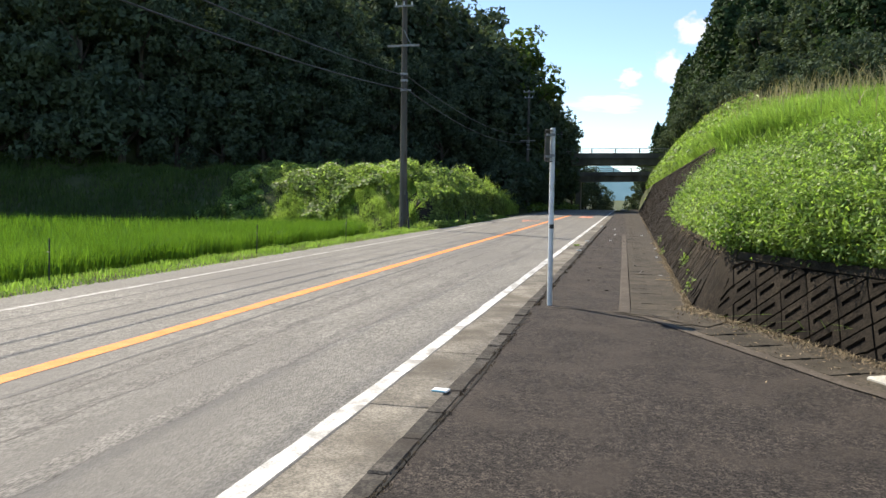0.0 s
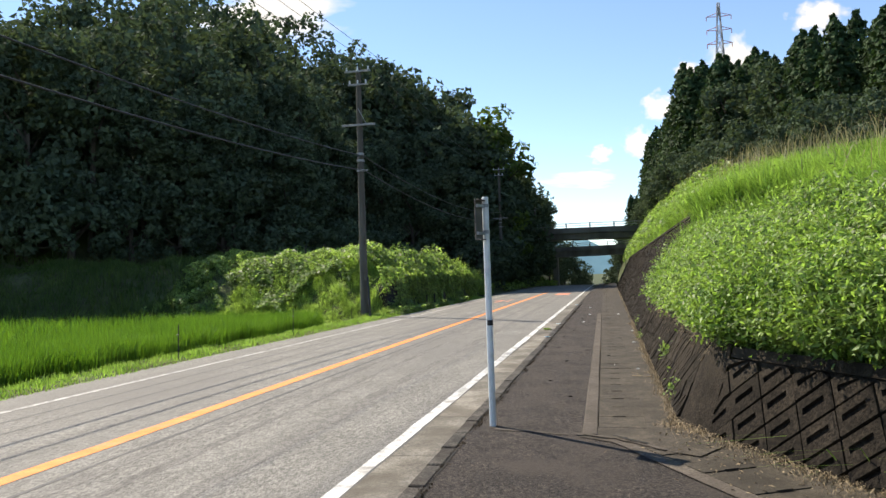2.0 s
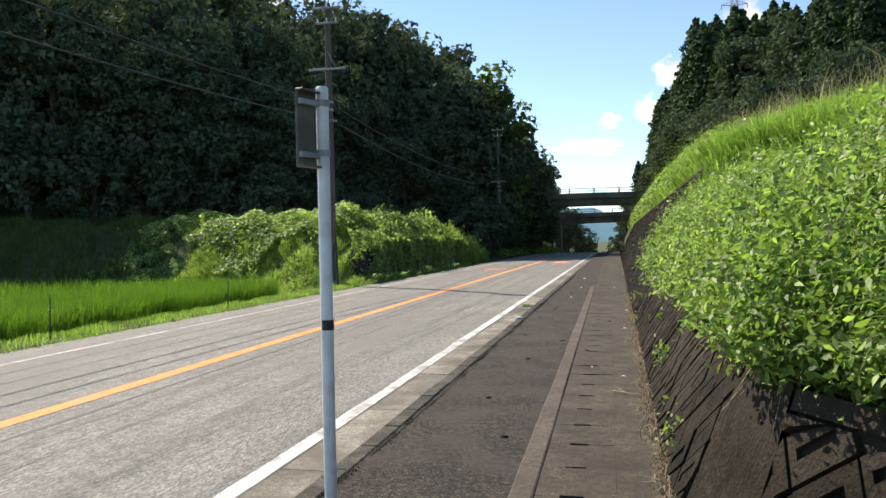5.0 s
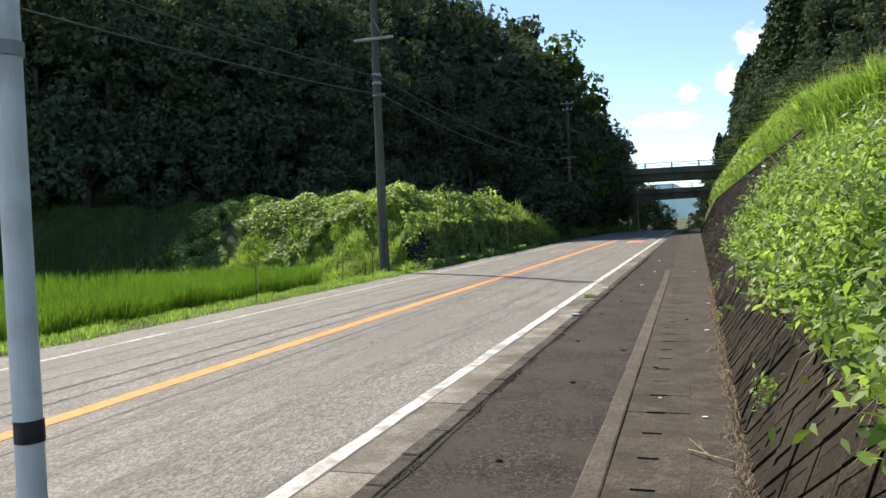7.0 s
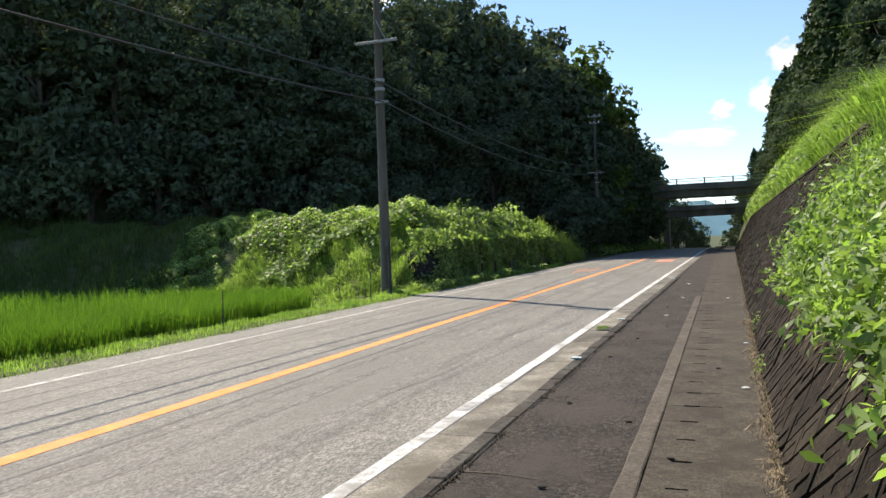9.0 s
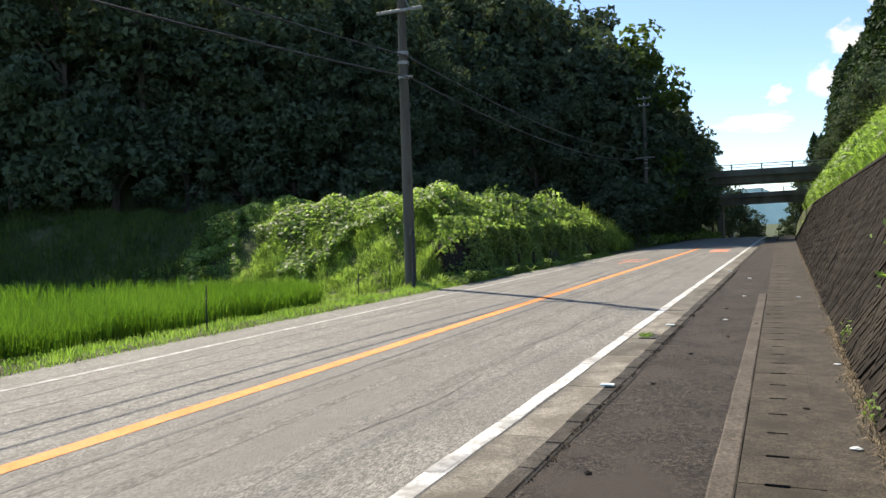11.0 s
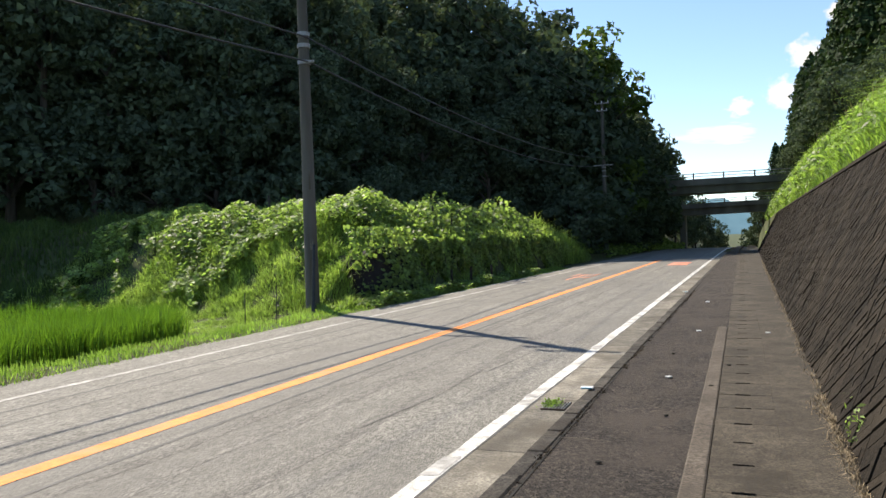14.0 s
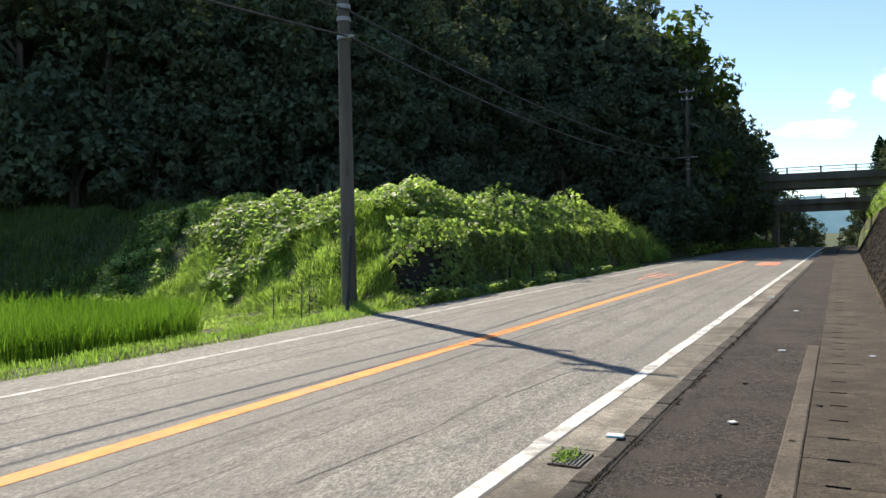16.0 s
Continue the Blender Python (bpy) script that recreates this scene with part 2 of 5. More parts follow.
def wall_top(y):
    return 0.95 + 2.05 * smooth(20.2, 22.7, np.asarray(y, float))


FRONT_O, FRONT_A, FRONT_IN = np.array((1.43, 10.45)), np.array((0.468, -0.884)), np.array((0.884, 0.468))


def lumps(x, y, s, seed=0.0):
    return (np.sin(x * s + seed) * np.cos(y * s * 1.13 + seed * 2.1) + 0.5 * np.sin(x * s * 2.3 + y * s * 1.7 + seed * 3.3)) / 1.5


RIDGE_X = 6.5


def ridge_z(y):
    return np.interp(y, (5, 16, 20, 27, 38, 52, 80, 130), (3.0, 3.4, 3.7, 4.4, 5.7, 6.9, 8.4, 9.0))


def bank_z(x, y):
    """Height of the grass bank behind the retaining wall."""
    x, y = np.asarray(x, float), np.asarray(y, float)
    top = wall_top(y)
    xt = FOOT_X + LEAN * (top - 0.14)
    s = x - xt
    zr = ridge_z(y)
    q = np.clip(s / np.maximum(RIDGE_X - xt, 0.5), 0, 1)
    main = top + (zr - top) * (0.75 * q + 0.25 * np.sqrt(q)) + 0.06 * np.clip(x - RIDGE_X, 0, 80)
    f = (x - FRONT_O[0]) * FRONT_IN[0] + (y - FRONT_O[1]) * FRONT_IN[1]
    front = 0.9 + 0.62 * np.clip(f - 0.38, 0, 60)
    z = np.minimum(main, front)
    z = np.where((f < 0.38) | (s < 0), -0.1, z)
    return z + np.where(z > 0.9, 0.12 * lumps(x, y, 1.1) * np.clip((z - 0.9), 0, 1), 0)


def forest_in(x, y):
    """How far a place lies inside the left-hand wood, in metres."""
    x, y = np.asarray(x, float), np.asarray(y, float)
    edge = 41 + 1.05 * np.maximum(0, x + 34.5)
    return np.minimum((y - edge) / 1.3, (np.interp(y, (50, 68, 76, 86), (-20.5, -20.0, -16.0, -12.0)) - x) * 1.1)


def left_z(x, y):
    x, y = np.asarray(x, float), np.asarray(y, float)
    verge = -0.02 - 0.28 * smooth(-9.4, -10.6, x)
    side = 0.58 * smooth(-9.75, -10.15, x) + 0.42 * smooth(-10.1, -12.0, x)
    rise = smooth(np.interp(x, (-20, -12), (33.8, 34.9)) + 0.4 * lumps(x, y, 0.3), np.interp(x, (-14, -10), (41.2, 38.8)) + 0.5 * lumps(x, y, 0.25, 1.0), y) * side
    hump = rise * (3.05 - 2.1 * smooth(60, 71, y) + 0.3 * lumps(x, y, 0.7, 0.5) + 0.16 * lumps(x, y, 2.1, 0.7))
    d = forest_in(x, y)
    hill = 0.75 * np.clip(d, 0, 14) + 0.36 * np.clip(d - 14, 0, 60)
    return verge + hump + hill


def land_z(x, y):
    x, y = np.asarray(x, float), np.asarray(y, float)
    z = np.where(x < -8.6, left_z(x, y), np.where(x > 1.3, bank_z(x, y), -0.12))
    z = z + road_fall(np.minimum(y, 260)) * np.clip(1 - (np.abs(x + 4) - 4) / 25, 0, 1)
    far = np.sqrt(x ** 2 + (y - 40) ** 2)
    return z * np.clip(1.6 - far / 400, 0, 1) - 8 * smooth(150, 500, far)


def grid_axis(*spans):
    out = []
    for a, b, step in spans:
        out += list(np.arange(a, b, step))
    return np.array(out + [spans[-1][1]])


gx = grid_axis((-3000, -400, 400), (-400, -80, 20), (-80, -30, 2.5), (-30, -10.2, 0.6), (-10.2, -8.6, 0.2), (-8.6, 1.3, 3.3), (1.3, 16, 0.35), (16, 60, 3), (60, 400, 20), (400, 3000, 400))
gy = grid_axis((-3000, -200, 400), (-200, -20, 20), (-20, 4, 2), (4, 26, 0.4), (26, 60, 0.8), (60, 130, 2.5), (130, 300, 10), (300, 3000, 300))
GX, GY = np.meshgrid(gx, gy)
GZ = land_z(GX, GY)
gv = np.stack([GX.ravel(), GY.ravel(), GZ.ravel()], 1)
nx = len(gx)
gf = [(r * nx + c, r * nx + c + 1, (r + 1) * nx + c + 1, (r + 1) * nx + c) for r in range(len(gy) - 1) for c in range(nx - 1)]
structure("ground", mesh_from("ground", gv, gf, M_SOIL, True), "earth ground under grass and woodland", "ground")

# ---- road, markings ----
ys_road = np.concatenate([np.arange(-40, 80, 4.0), np.arange(80, 262, 6.0)])
rv, rf = [], []
xs_road = [-8.75, -7.6, -6.1, -4.6, -3.1, -1.5]
for y in ys_road:
    for x in xs_road:
        rv.append((x, y, road_z(x, y) - (0.03 if x == -8.75 else 0)))
for r in range(len(ys_road) - 1):
    for c in range(len(xs_road) - 1):
        a = r * len(xs_road) + c
        rf.append((a, a + 1, a + 1 + len(xs_road), a + len(xs_road)))
structure("road", mesh_from("road", rv, rf, M_ROAD), "grey two-lane asphalt road with worn tyre tracks", "road")


def painted(name, x0, x1, mat, label, lift=0.004, y0=-40, y1=250, wob=0.004, seed=1):
    ys = np.concatenate([np.arange(y0, min(y1, 60), 0.5), np.arange(60, y1, 4.0)]) if y1 > 60 else np.arange(y0, y1, 0.4)
    return structure(name, strip_mesh(name, x0, x1, ys, lambda x, y: road_z(x, y) + lift, mat, wob=wob, seed=seed), label, "road marking")


painted("centre_line", -4.705, -4.495, M_ORANGE, "solid orange centre line painted on asphalt", y1=69.0)
structure("gutter_joint", strip_mesh("gutter_joint", -1.512, -1.492, np.arange(-10, 86, 0.5), lambda x, y: road_z(x, y) + 0.007, M_SEAL, wob=0.004, seed=4), "dark dirty joint between road and gutter", "joint")
painted("edge_line_1", -1.66, -1.515, M_WHITE, "white edge line painted along the kerb side", wob=0.006, seed=2)
painted("edge_line_2", -7.66, -7.54, M_WHITE_WORN, "thin worn white edge line beside the grass verge", seed=3)
for i, (x, w) in enumerate(((-6.95, 0.05), (-6.35, 0.035), (-3.95, 0.16), (-3.45, 0.13), (-2.75, 0.2), (-4.15, 0.05))):
    ob = painted("asphalt_seam_%d" % (i + 1), x - w / 2, x + w / 2, M_SEAL if w < 0.1 else M_TRACK, "dark seam or tyre track along the lane", 0.002 if w > 0.1 else 0.003, wob=0.008 if w < 0.1 else 0.02, seed=10 + i)
# faded red lettering on the lanes, as plain bars
for i, (x, y, w, l) in enumerate(((-6.1, 47.8, 0.12, 4.2), (-5.5, 48.6, 0.12, 3.6), (-5.8, 49.2, 0.7, 0.45), (-5.85, 51.0, 0.8, 0.45), (-5.9, 52.6, 0.9, 0.4), (-6.45, 50.2, 0.12, 2.4), (-3.4, 62.4, 0.14, 2.8), (-3.1, 64.6, 0.5, 0.5), (-2.55, 62.6, 0.14, 2.6), (-2.75, 63.2, 0.4, 0.45), (-2.75, 64.8, 0.45, 0.45))):
    painted("road_lettering_%d" % (i + 1), x - w / 2, x + w / 2, M_RED, "faded red painted lettering on the lane", 0.005, y, y + l, 0.01, 30 + i)

# ---- gutter, kerb, walkway, drain ----
ys_walk = np.concatenate([np.arange(-40, 30, 1.0), np.arange(30, 100, 5.0), np.arange(100, 230, 10.0)])
def walk_edge(y):
    return 0.345 - 0.0088 * (y - 10.0) - 0.07 if y < 31.3 else 0.345 - 0.0088 * (min(y, 75) - 10.0) + 0.077


wv, wys = [], np.unique(np.concatenate([ys_walk[ys_walk > 9.5], [31.29, 31.31]]))
for y in wys:
    wv += [(-0.822, y, walk_z(0, y)), (walk_edge(y), y, walk_z(0, y)), (walk_edge(y), y, walk_z(0, y) - 0.15)]
wf = []
for i in range(len(wys) - 1):
    p, q = 3 * i, 3 * i + 3
    wf += [(p, p + 1, q + 1, q), (p + 1, p + 2, q + 2, q + 1)]
structure("walkway", mesh_from("walkway", wv, wf, M_WALK), "dark worn asphalt walkway beside the road", "pavement")
# apron in front of the walkway, wide at the driveway
av = []
ys_ap = np.arange(-40, 10.6, 0.5)
for y in ys_ap:
    far_x = 0.9 + max(0, (9.9 - y)) * 0.53 if y < 9.9 else 0.95 - (y - 9.9) * 1.2
    for x in np.linspace(-0.86, min(far_x, 6.0), 6):
        av.append((x, y, walk_z(x, y)))
af = [(r * 6 + c, r * 6 + c + 1, r * 6 + 7 + c, r * 6 + 6 + c) for r in range(len(ys_ap) - 1) for c in range(5)]
structure("driveway", mesh_from("driveway", av, af, M_WALK), "dark patched asphalt apron at a field entrance", "pavement")



gutter = tagged(new("gutter"), "pale concrete gutter slabs along the road edge", "gutter", kind="structure")
y = -10.0
rng = np.random.default_rng(5)
GL = 2.0
bmg = box((0.53, GL - 0.012, 0.2), (0, GL / 2, -0.1), 0.006)
slab = bpy.data.meshes.new("gutter_slab")
bmg.to_mesh(slab)
bmg.free()
slab.materials.append(M_GUTTER)
while y < 86:
    ob = part("gutter_slab", slab, None, gutter)
    ob.location = (-1.235, y, 0.006 + rng.normal(0, 0.0015))
    y += GL
kerb = tagged(new("kerb"), "low weathered concrete kerb stones beside the walkway", "kerb", kind="structure")
KL = 0.6
bmk = box((0.14, KL - 0.014, 0.3), (0, KL / 2, -0.15), 0.012)
stone = bpy.data.meshes.new("kerb_stone")
bmk.to_mesh(stone)
bmk.free()
stone.materials.append(M_KERB)
y = -4.0
while y < 80:
    ob = part("kerb_stone", stone, None, kerb)
    ob.location = (-0.895 + rng.normal(0, 0.004), y, walk_z(0, y + 0.3) + 0.008 + rng.normal(0, 0.003))
    ob.rotation_euler = (0, rng.normal(0, 0.01), rng.normal(0, 0.004))
    y += KL

def drain_x(y):
    """Middle of the edging strip, which slowly draws in towards the road."""
    return 0.345 - 0.0088 * (y - 10.0)


def drifting_strip(name, width, ys, mat):
    rr = np.random.default_rng(7)
    v, f = [], []
    for y in ys:
        c, w = drain_x(y), width / 2 + rr.normal(0, 0.003)
        z = walk_z(0, y) + 0.012 + rr.normal(0, 0.0015)
        v += [(c - w, y, z - 0.008), (c - w + 0.012, y, z), (c + w - 0.012, y, z), (c + w, y, z - 0.008), (c + w, y, z - 0.2), (c - w, y, z - 0.2)]
    for i in range(len(ys) - 1):
        for k in range(6):
            p, q = i * 6 + k, i * 6 + (k + 1) % 6
            f.append((p, q, q + 6, p + 6))
    f += [(5, 4, 3, 2, 1, 0), tuple(range(len(v) - 6, len(v)))]
    return mesh_from(name, v, f, mat)


edge_strip = structure("drain_edge", drifting_strip("drain_edge", 0.145, np.arange(10.4, 31.41, 0.5), M_STRIP), "low concrete edging strip beside the drain lids", "drain edge")
structure("trench_floor", strip_mesh("trench_floor", -0.3, 1.35, ys_walk[ys_walk > 9.9], lambda x, y: walk_z(x, y) - 0.12, M_DARK), "dark drain under the lids", "drain")
sv, sf = [], []
ys_sh = np.concatenate([np.arange(10.5, 40, 0.5), ys_walk[ys_walk > 40]])
for y in ys_sh:
    z = walk_z(0, y) + 0.004
    sv += [(drain_x(min(y, 75)) + 0.545, y, z), (1.26, y, z), (1.26, y, z - 0.2), (drain_x(min(y, 75)) + 0.545, y, z - 0.2)]
for i in range(len(ys_sh) - 1):
    p, q = i * 4, i * 4 + 4
    sf += [(p, p + 1, q + 1, q), (p + 3, p, q, q + 3)]
structure("drain_shoulder", mesh_from("drain_shoulder", sv, sf, M_LID), "dusty concrete shoulder between drain and wall", "pavement")


def lid_mesh(length, w, notch0, notch1, nd, h=0.1):
    """A drain lid with a finger slot notched into each end."""
    y0, y1 = 0.002, length - 0.002
    out = [(0, y0), (notch0, y0), (notch0, y0 + nd), (notch1, y0 + nd), (notch1, y0), (w, y0), (w, y1), (notch1, y1), (notch1, y1 - nd), (notch0, y1 - nd), (notch0, y1), (0, y1)]
    n = len(out)
    v = [(x, yy, 0) for x, yy in out] + [(x, yy, -h) for x, yy in out]
    f = [(0, 1, 2, 9, 10, 11), (2, 3, 8, 9), (3, 4, 5, 6, 7, 8)] + [(i, i + n, (i + 1) % n + n, (i + 1) % n) for i in range(n)]
    return mesh_from("drain_lid", v, f, M_LID)


drain = tagged(new("drain"), "row of concrete drain lids with finger slots", "drain", kind="structure")
lid = lid_mesh(0.585, 0.465, 0.145, 0.28, 0.02)
for i in range(110):
    yl = 10.72 + i * 0.585
    ob = part("drain_lid", lid, None, drain)
    ob.location = (drain_x(yl) + 0.079, yl, walk_z(0, yl) + 0.004 + rng.normal(0, 0.001))
    ob.rotation_euler = (rng.normal(0, 0.0015), rng.normal(0, 0.002), 0.0088)

# drain turning along the front wall
side_drain = tagged(new("side_drain"), "row of dusty drain lids along the low front wall", "drain", kind="structure")
ang = math.atan2(FRONT_A[1], FRONT_A[0]) - math.pi / 2
for i in range(16):
    p = FRONT_O + FRONT_A * (-0.1 + i * 0.585) - FRONT_IN * 0.8
    ob = part("drain_lid", lid, None, side_drain)
    ob.matrix_basis = pose(p[0], p[1], walk_z(0, p[1]) + 0.006, 0, 0, math.degrees(ang)) @ Matrix.Translation((-0.465, 0, 0)) @ Matrix.Translation((0, 0, 0))


def front_band(name, off0, off1, a0, a1, z, mat, label, seed):
    rr = np.random.default_rng(seed)
    v, f = [], []
    n = int((a1 - a0) / 0.3)
    for i in range(n + 1):
        a = a0 + (a1 - a0) * i / n
        for off in (off0, off1):
            p = FRONT_O + FRONT_A * a - FRONT_IN * (off + rr.normal(0, 0.01))
            v.append((p[0], p[1], walk_z(0, p[1]) + z))
    for i in range(n):
        f.append((2 * i, 2 * i + 1, 2 * i + 3, 2 * i + 2))
    return structure(name, mesh_from(name, v, f, mat), label, "pavement")


front_band("side_drain_edge", 0.81, 0.95, -0.2, 9.0, 0.012, M_STRIP, "concrete edging strip along the side drain", 1)
front_band("side_shoulder", -0.06, 0.335, -0.5, 9.0, 0.0, M_LID, "dusty concrete shoulder at the foot of the front wall", 2)
structure("corner_slab", mesh_from("corner_slab", [(0.25, 10.75, 0.143), (0.25, 10.3, 0.143), (0.75, 9.95, 0.143), (1.25, 9.6, 0.143), (1.6, 10.2, 0.143), (1.35, 10.9, 0.143), (0.9, 10.9, 0.143)], [(0, 1, 2, 3, 4, 5, 6)], M_LID), "concrete slab where two drains meet", "pavement")

# ---- retaining walls of patterned blocks ----
def wall_frame(o, a, inward, lean):
    A = Vector((a[0], a[1], 0)).normalized()
    U = Vector((inward[0] * lean, inward[1] * lean, 1)).normalized()
    N = A.cross(U).normalized()
    if N.dot(Vector((inward[0], inward[1], 0))) > 0:
        N = -N
    return Vector(o), A, U, N


E1, E2 = np.array((0.28, 0.235)), np.array((-0.13, 0.215))
PS = (0.02, 0.14, 0.76, 0.98)
QS = (0.05, 0.44, 0.66, 0.95)


def block_points():
    return [(p * E1 + q * E2) for q in QS for p in PS]


def block_faces(base):
    f = []
    for r in range(3):
        for c in range(3):
            if r == 1 and c == 1:
                continue
            a = base + r * 4 + c
            f.append((a, a + 1, a + 5, a + 4))
    ring = [0, 1, 2, 3, 7, 11, 15, 14, 13, 12, 8, 4]
    for i in range(12):
        j = (i + 1) % 12
        f.append((base + ring[i], base + 16 + i, base + 16 + j, base + ring[j]))
    hole = [5, 6, 10, 9]
    for i in range(4):
        j = (i + 1) % 4
        f.append((base + hole[i], base + hole[j], base + 28 + j, base + 28 + i))
    f.append((base + 28, base + 29, base + 30, base + 31))
    return f


def block_wall(name, o, a, inward, lean, a0, a1, top_of, near, label, flip=False, proud=0.05):
    O, A, U, N = wall_frame(o, a, inward, lean)
    sl = math.sqrt(1 + lean * lean)
    # backing slab with a plain top edge
    na = max(2, int((a1 - a0) / 0.5))
    v, f = [], []
    for i in range(na + 1):
        s = a0 + (a1 - a0) * i / na
        h = top_of(s) * sl
        for u, n in ((-0.15, 0.0), (h - 0.1, 0.0), (h - 0.1, 0.045), (h, 0.045), (h, -0.3), (-0.15, -0.5)):
            v.append(O + A * s + U * u + N * n)
    for i in range(na):
        for k in range(6):
            p, q = i * 6 + k, i * 6 + (k + 1) % 6
            f.append((p, q, q + 6, p + 6))
    f += [tuple(range(6)), tuple(range(na * 6 + 5, na * 6 - 1, -1))]
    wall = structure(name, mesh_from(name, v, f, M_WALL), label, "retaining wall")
    pts = block_points()
    ring = [0, 1, 2, 3, 7, 11, 15, 14, 13, 12, 8, 4]
    hole = [5, 6, 10, 9]
    whole = None
    jv, jf = [], []
    rr = np.random.default_rng(3)
    made = 0
    det = E1[0] * E2[1] - E1[1] * E2[0]
    span = a1 - a0
    for i in range(-14, int(span / 0.2) + 14):
        for j in range(-int(span / 0.2) - 14, 16):
            c = i * E1 + j * E2
            if c[1] < -0.6 or c[1] > 4.2 or c[0] < -0.6 or c[0] > span + 0.2:
                continue
            sc = min(max(span - c[0] if flip else c[0], 0), span)
            hi = top_of(a0 + sc) * sl - 0.12
            us = [c[1] + p[1] for p in pts]
            ss = [c[0] + p[0] for p in pts]
            if max(us) < 0.1 or min(us) > hi - 0.08 or max(ss) < 0.1 or min(ss) > span - 0.1:
                continue
            inside = min(us) > 0.0 and max(us) < hi and min(ss) > 0 and max(ss) < span
            sh = [proud + rr.normal(0, 0.005)]

            def place(k, n):
                s = min(max(c[0] + pts[k][0], 0.0), span)
                if flip:
                    s = span - s
                u = min(max(c[1] + pts[k][1], 0.0), hi)
                return O + A * (a0 + s) + U * u + N * n
            if inside and near(a0 + (span - c[0] if flip else c[0])) and made < 300:
                if whole is None:
                    sg = -1 if flip else 1
                    loc = [Vector((sg * p[0], p[1], proud)) for p in pts] + [Vector((sg * pts[k][0], pts[k][1], 0.0)) for k in ring] + [Vector((sg * pts[k][0], pts[k][1], 0.014)) for k in hole]
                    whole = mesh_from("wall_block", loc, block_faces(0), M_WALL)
                ob = part("wall_block", whole, None, wall)
                s0 = span - c[0] if flip else c[0]
                rot = Matrix((A, U, N)).transposed().to_4x4()
                ob.matrix_basis = Matrix.Translation(O + A * (a0 + s0) + U * c[1] + N * rr.normal(0, 0.004)) @ rot
                made += 1
            else:
                base = len(jv)
                jv += [place(k, sh[0]) for k in range(16)] + [place(k, 0.0) for k in ring] + [place(k, 0.014) for k in hole]
                jf += block_faces(base)
    if jv:
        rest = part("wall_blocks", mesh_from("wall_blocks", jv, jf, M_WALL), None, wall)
        rest["kind"] = "stuff"
    return wall


# ---- plants: many small blades and leaves ----
def unit(v):
    return v / np.maximum(np.linalg.norm(v, axis=-1, keepdims=True), 1e-9)


def blades(name, base, height, width, lean, mat, rng, sag=0.35, toward=None):
    """Bent tapering blades: a quad below and a tip above, as one 5-gon folded into two faces."""
    n = len(base)
    a = rng.uniform(0, 2 * np.pi, n)
    side = np.stack([np.cos(a), np.sin(a), np.zeros(n)], 1) * width[:, None] / 2
    b = rng.uniform(0, 2 * np.pi, n) if toward is None else toward
    height = np.maximum(height, 0.004)
    ln = (np.minimum(np.abs(rng.normal(0, 1, n)), 1.3) * lean * height)[:, None]
    out = np.stack([np.cos(b), np.sin(b), np.zeros(n)], 1) * ln
    up = np.array((0, 0, 1.0))
    mid = base + up * (height * 0.6)[:, None] + out * 0.4
    tip = base + up * (height * (1 - sag * np.clip(ln[:, 0] / height, 0, 1)))[:, None] + out * 1.3
    low = np.stack([base - side, base + side, mid + side * 0.8, mid - side * 0.8], 1)
    top = np.stack([mid - side * 0.8, mid + side * 0.8, tip], 1)
    v = np.concatenate([low, tip[:, None]], 1).reshape(-1, 3)
    idx = np.arange(n)[:, None] * 5
    me = bpy.data.meshes.new(name)
    me.vertices.add(n * 5)
    me.vertices.foreach_set("co", v.astype(np.float32).reshape(-1))
    loops = np.concatenate([idx + np.array((0, 1, 2, 3)), idx + np.array((3, 2, 4))], 1).reshape(-1)
    me.loops.add(n * 7)
    me.loops.foreach_set("vertex_index", loops.astype(np.int32))
    me.polygons.add(n * 2)
    starts = (np.arange(n)[:, None] * 7 + np.array((0, 4))).reshape(-1)
    me.polygons.foreach_set("loop_start", starts.astype(np.int32))
    me.materials.append(mat)
    me.update(calc_edges=True)
    return me


def leaves(name, at, size, facing, mat, rng, spread=0.8, narrow=0.55, sides=4):
    """Pointed leaves: rhombs folded along the midrib, turned about the facing direction."""
    n = len(at)
    nrm = unit(facing + rng.normal(0, spread, (n, 3)))
    ref = unit(rng.normal(0, 1, (n, 3)) + np.array((0, 0, -0.5)))
    along = unit(ref - nrm * (ref * nrm).sum(1, keepdims=True))
    across = np.cross(nrm, along)
    s = size[:, None]
    p0, p2 = at - along * s * 0.5, at + along * s * 0.5
    p1 = at + across * s * narrow * 0.5 + nrm * s * 0.08 - along * s * 0.08
    p3 = at - across * s * narrow * 0.5 + nrm * s * 0.08 - along * s * 0.08
    if sides == 6:
        tail = at - along * s * 0.12 + nrm * s * 0.05
        neck = at + along * s * 0.22 + nrm * s * 0.05
        wide, slim = across * s * narrow * 0.5, across * s * narrow * 0.34
        return quads_mesh(name, np.stack([at - along * s * 0.45, tail - wide, neck - slim, at + along * s * 0.58 - nrm * s * 0.1, neck + slim, tail + wide], 1), mat)
    if sides == 3:
        return quads_mesh(name, np.stack([at - along * s * 0.55 + across * s * narrow * 0.5, at - along * s * 0.55 - across * s * narrow * 0.5, p2], 1), mat)
    return quads_mesh(name, np.stack([p0, p1, p2, p3], 1), mat)


def stuff(name, me, label, category):
    return tagged(new(name, me), label, category, kind="stuff")


def scatter(rng, n, x0, x1, y0, y1):
    return rng.uniform(x0, x1, n), rng.uniform(y0, y1, n)


def on_land(x, y, lift=0.0):
    return np.stack([x, y, land_z(x, y) + lift], 1)


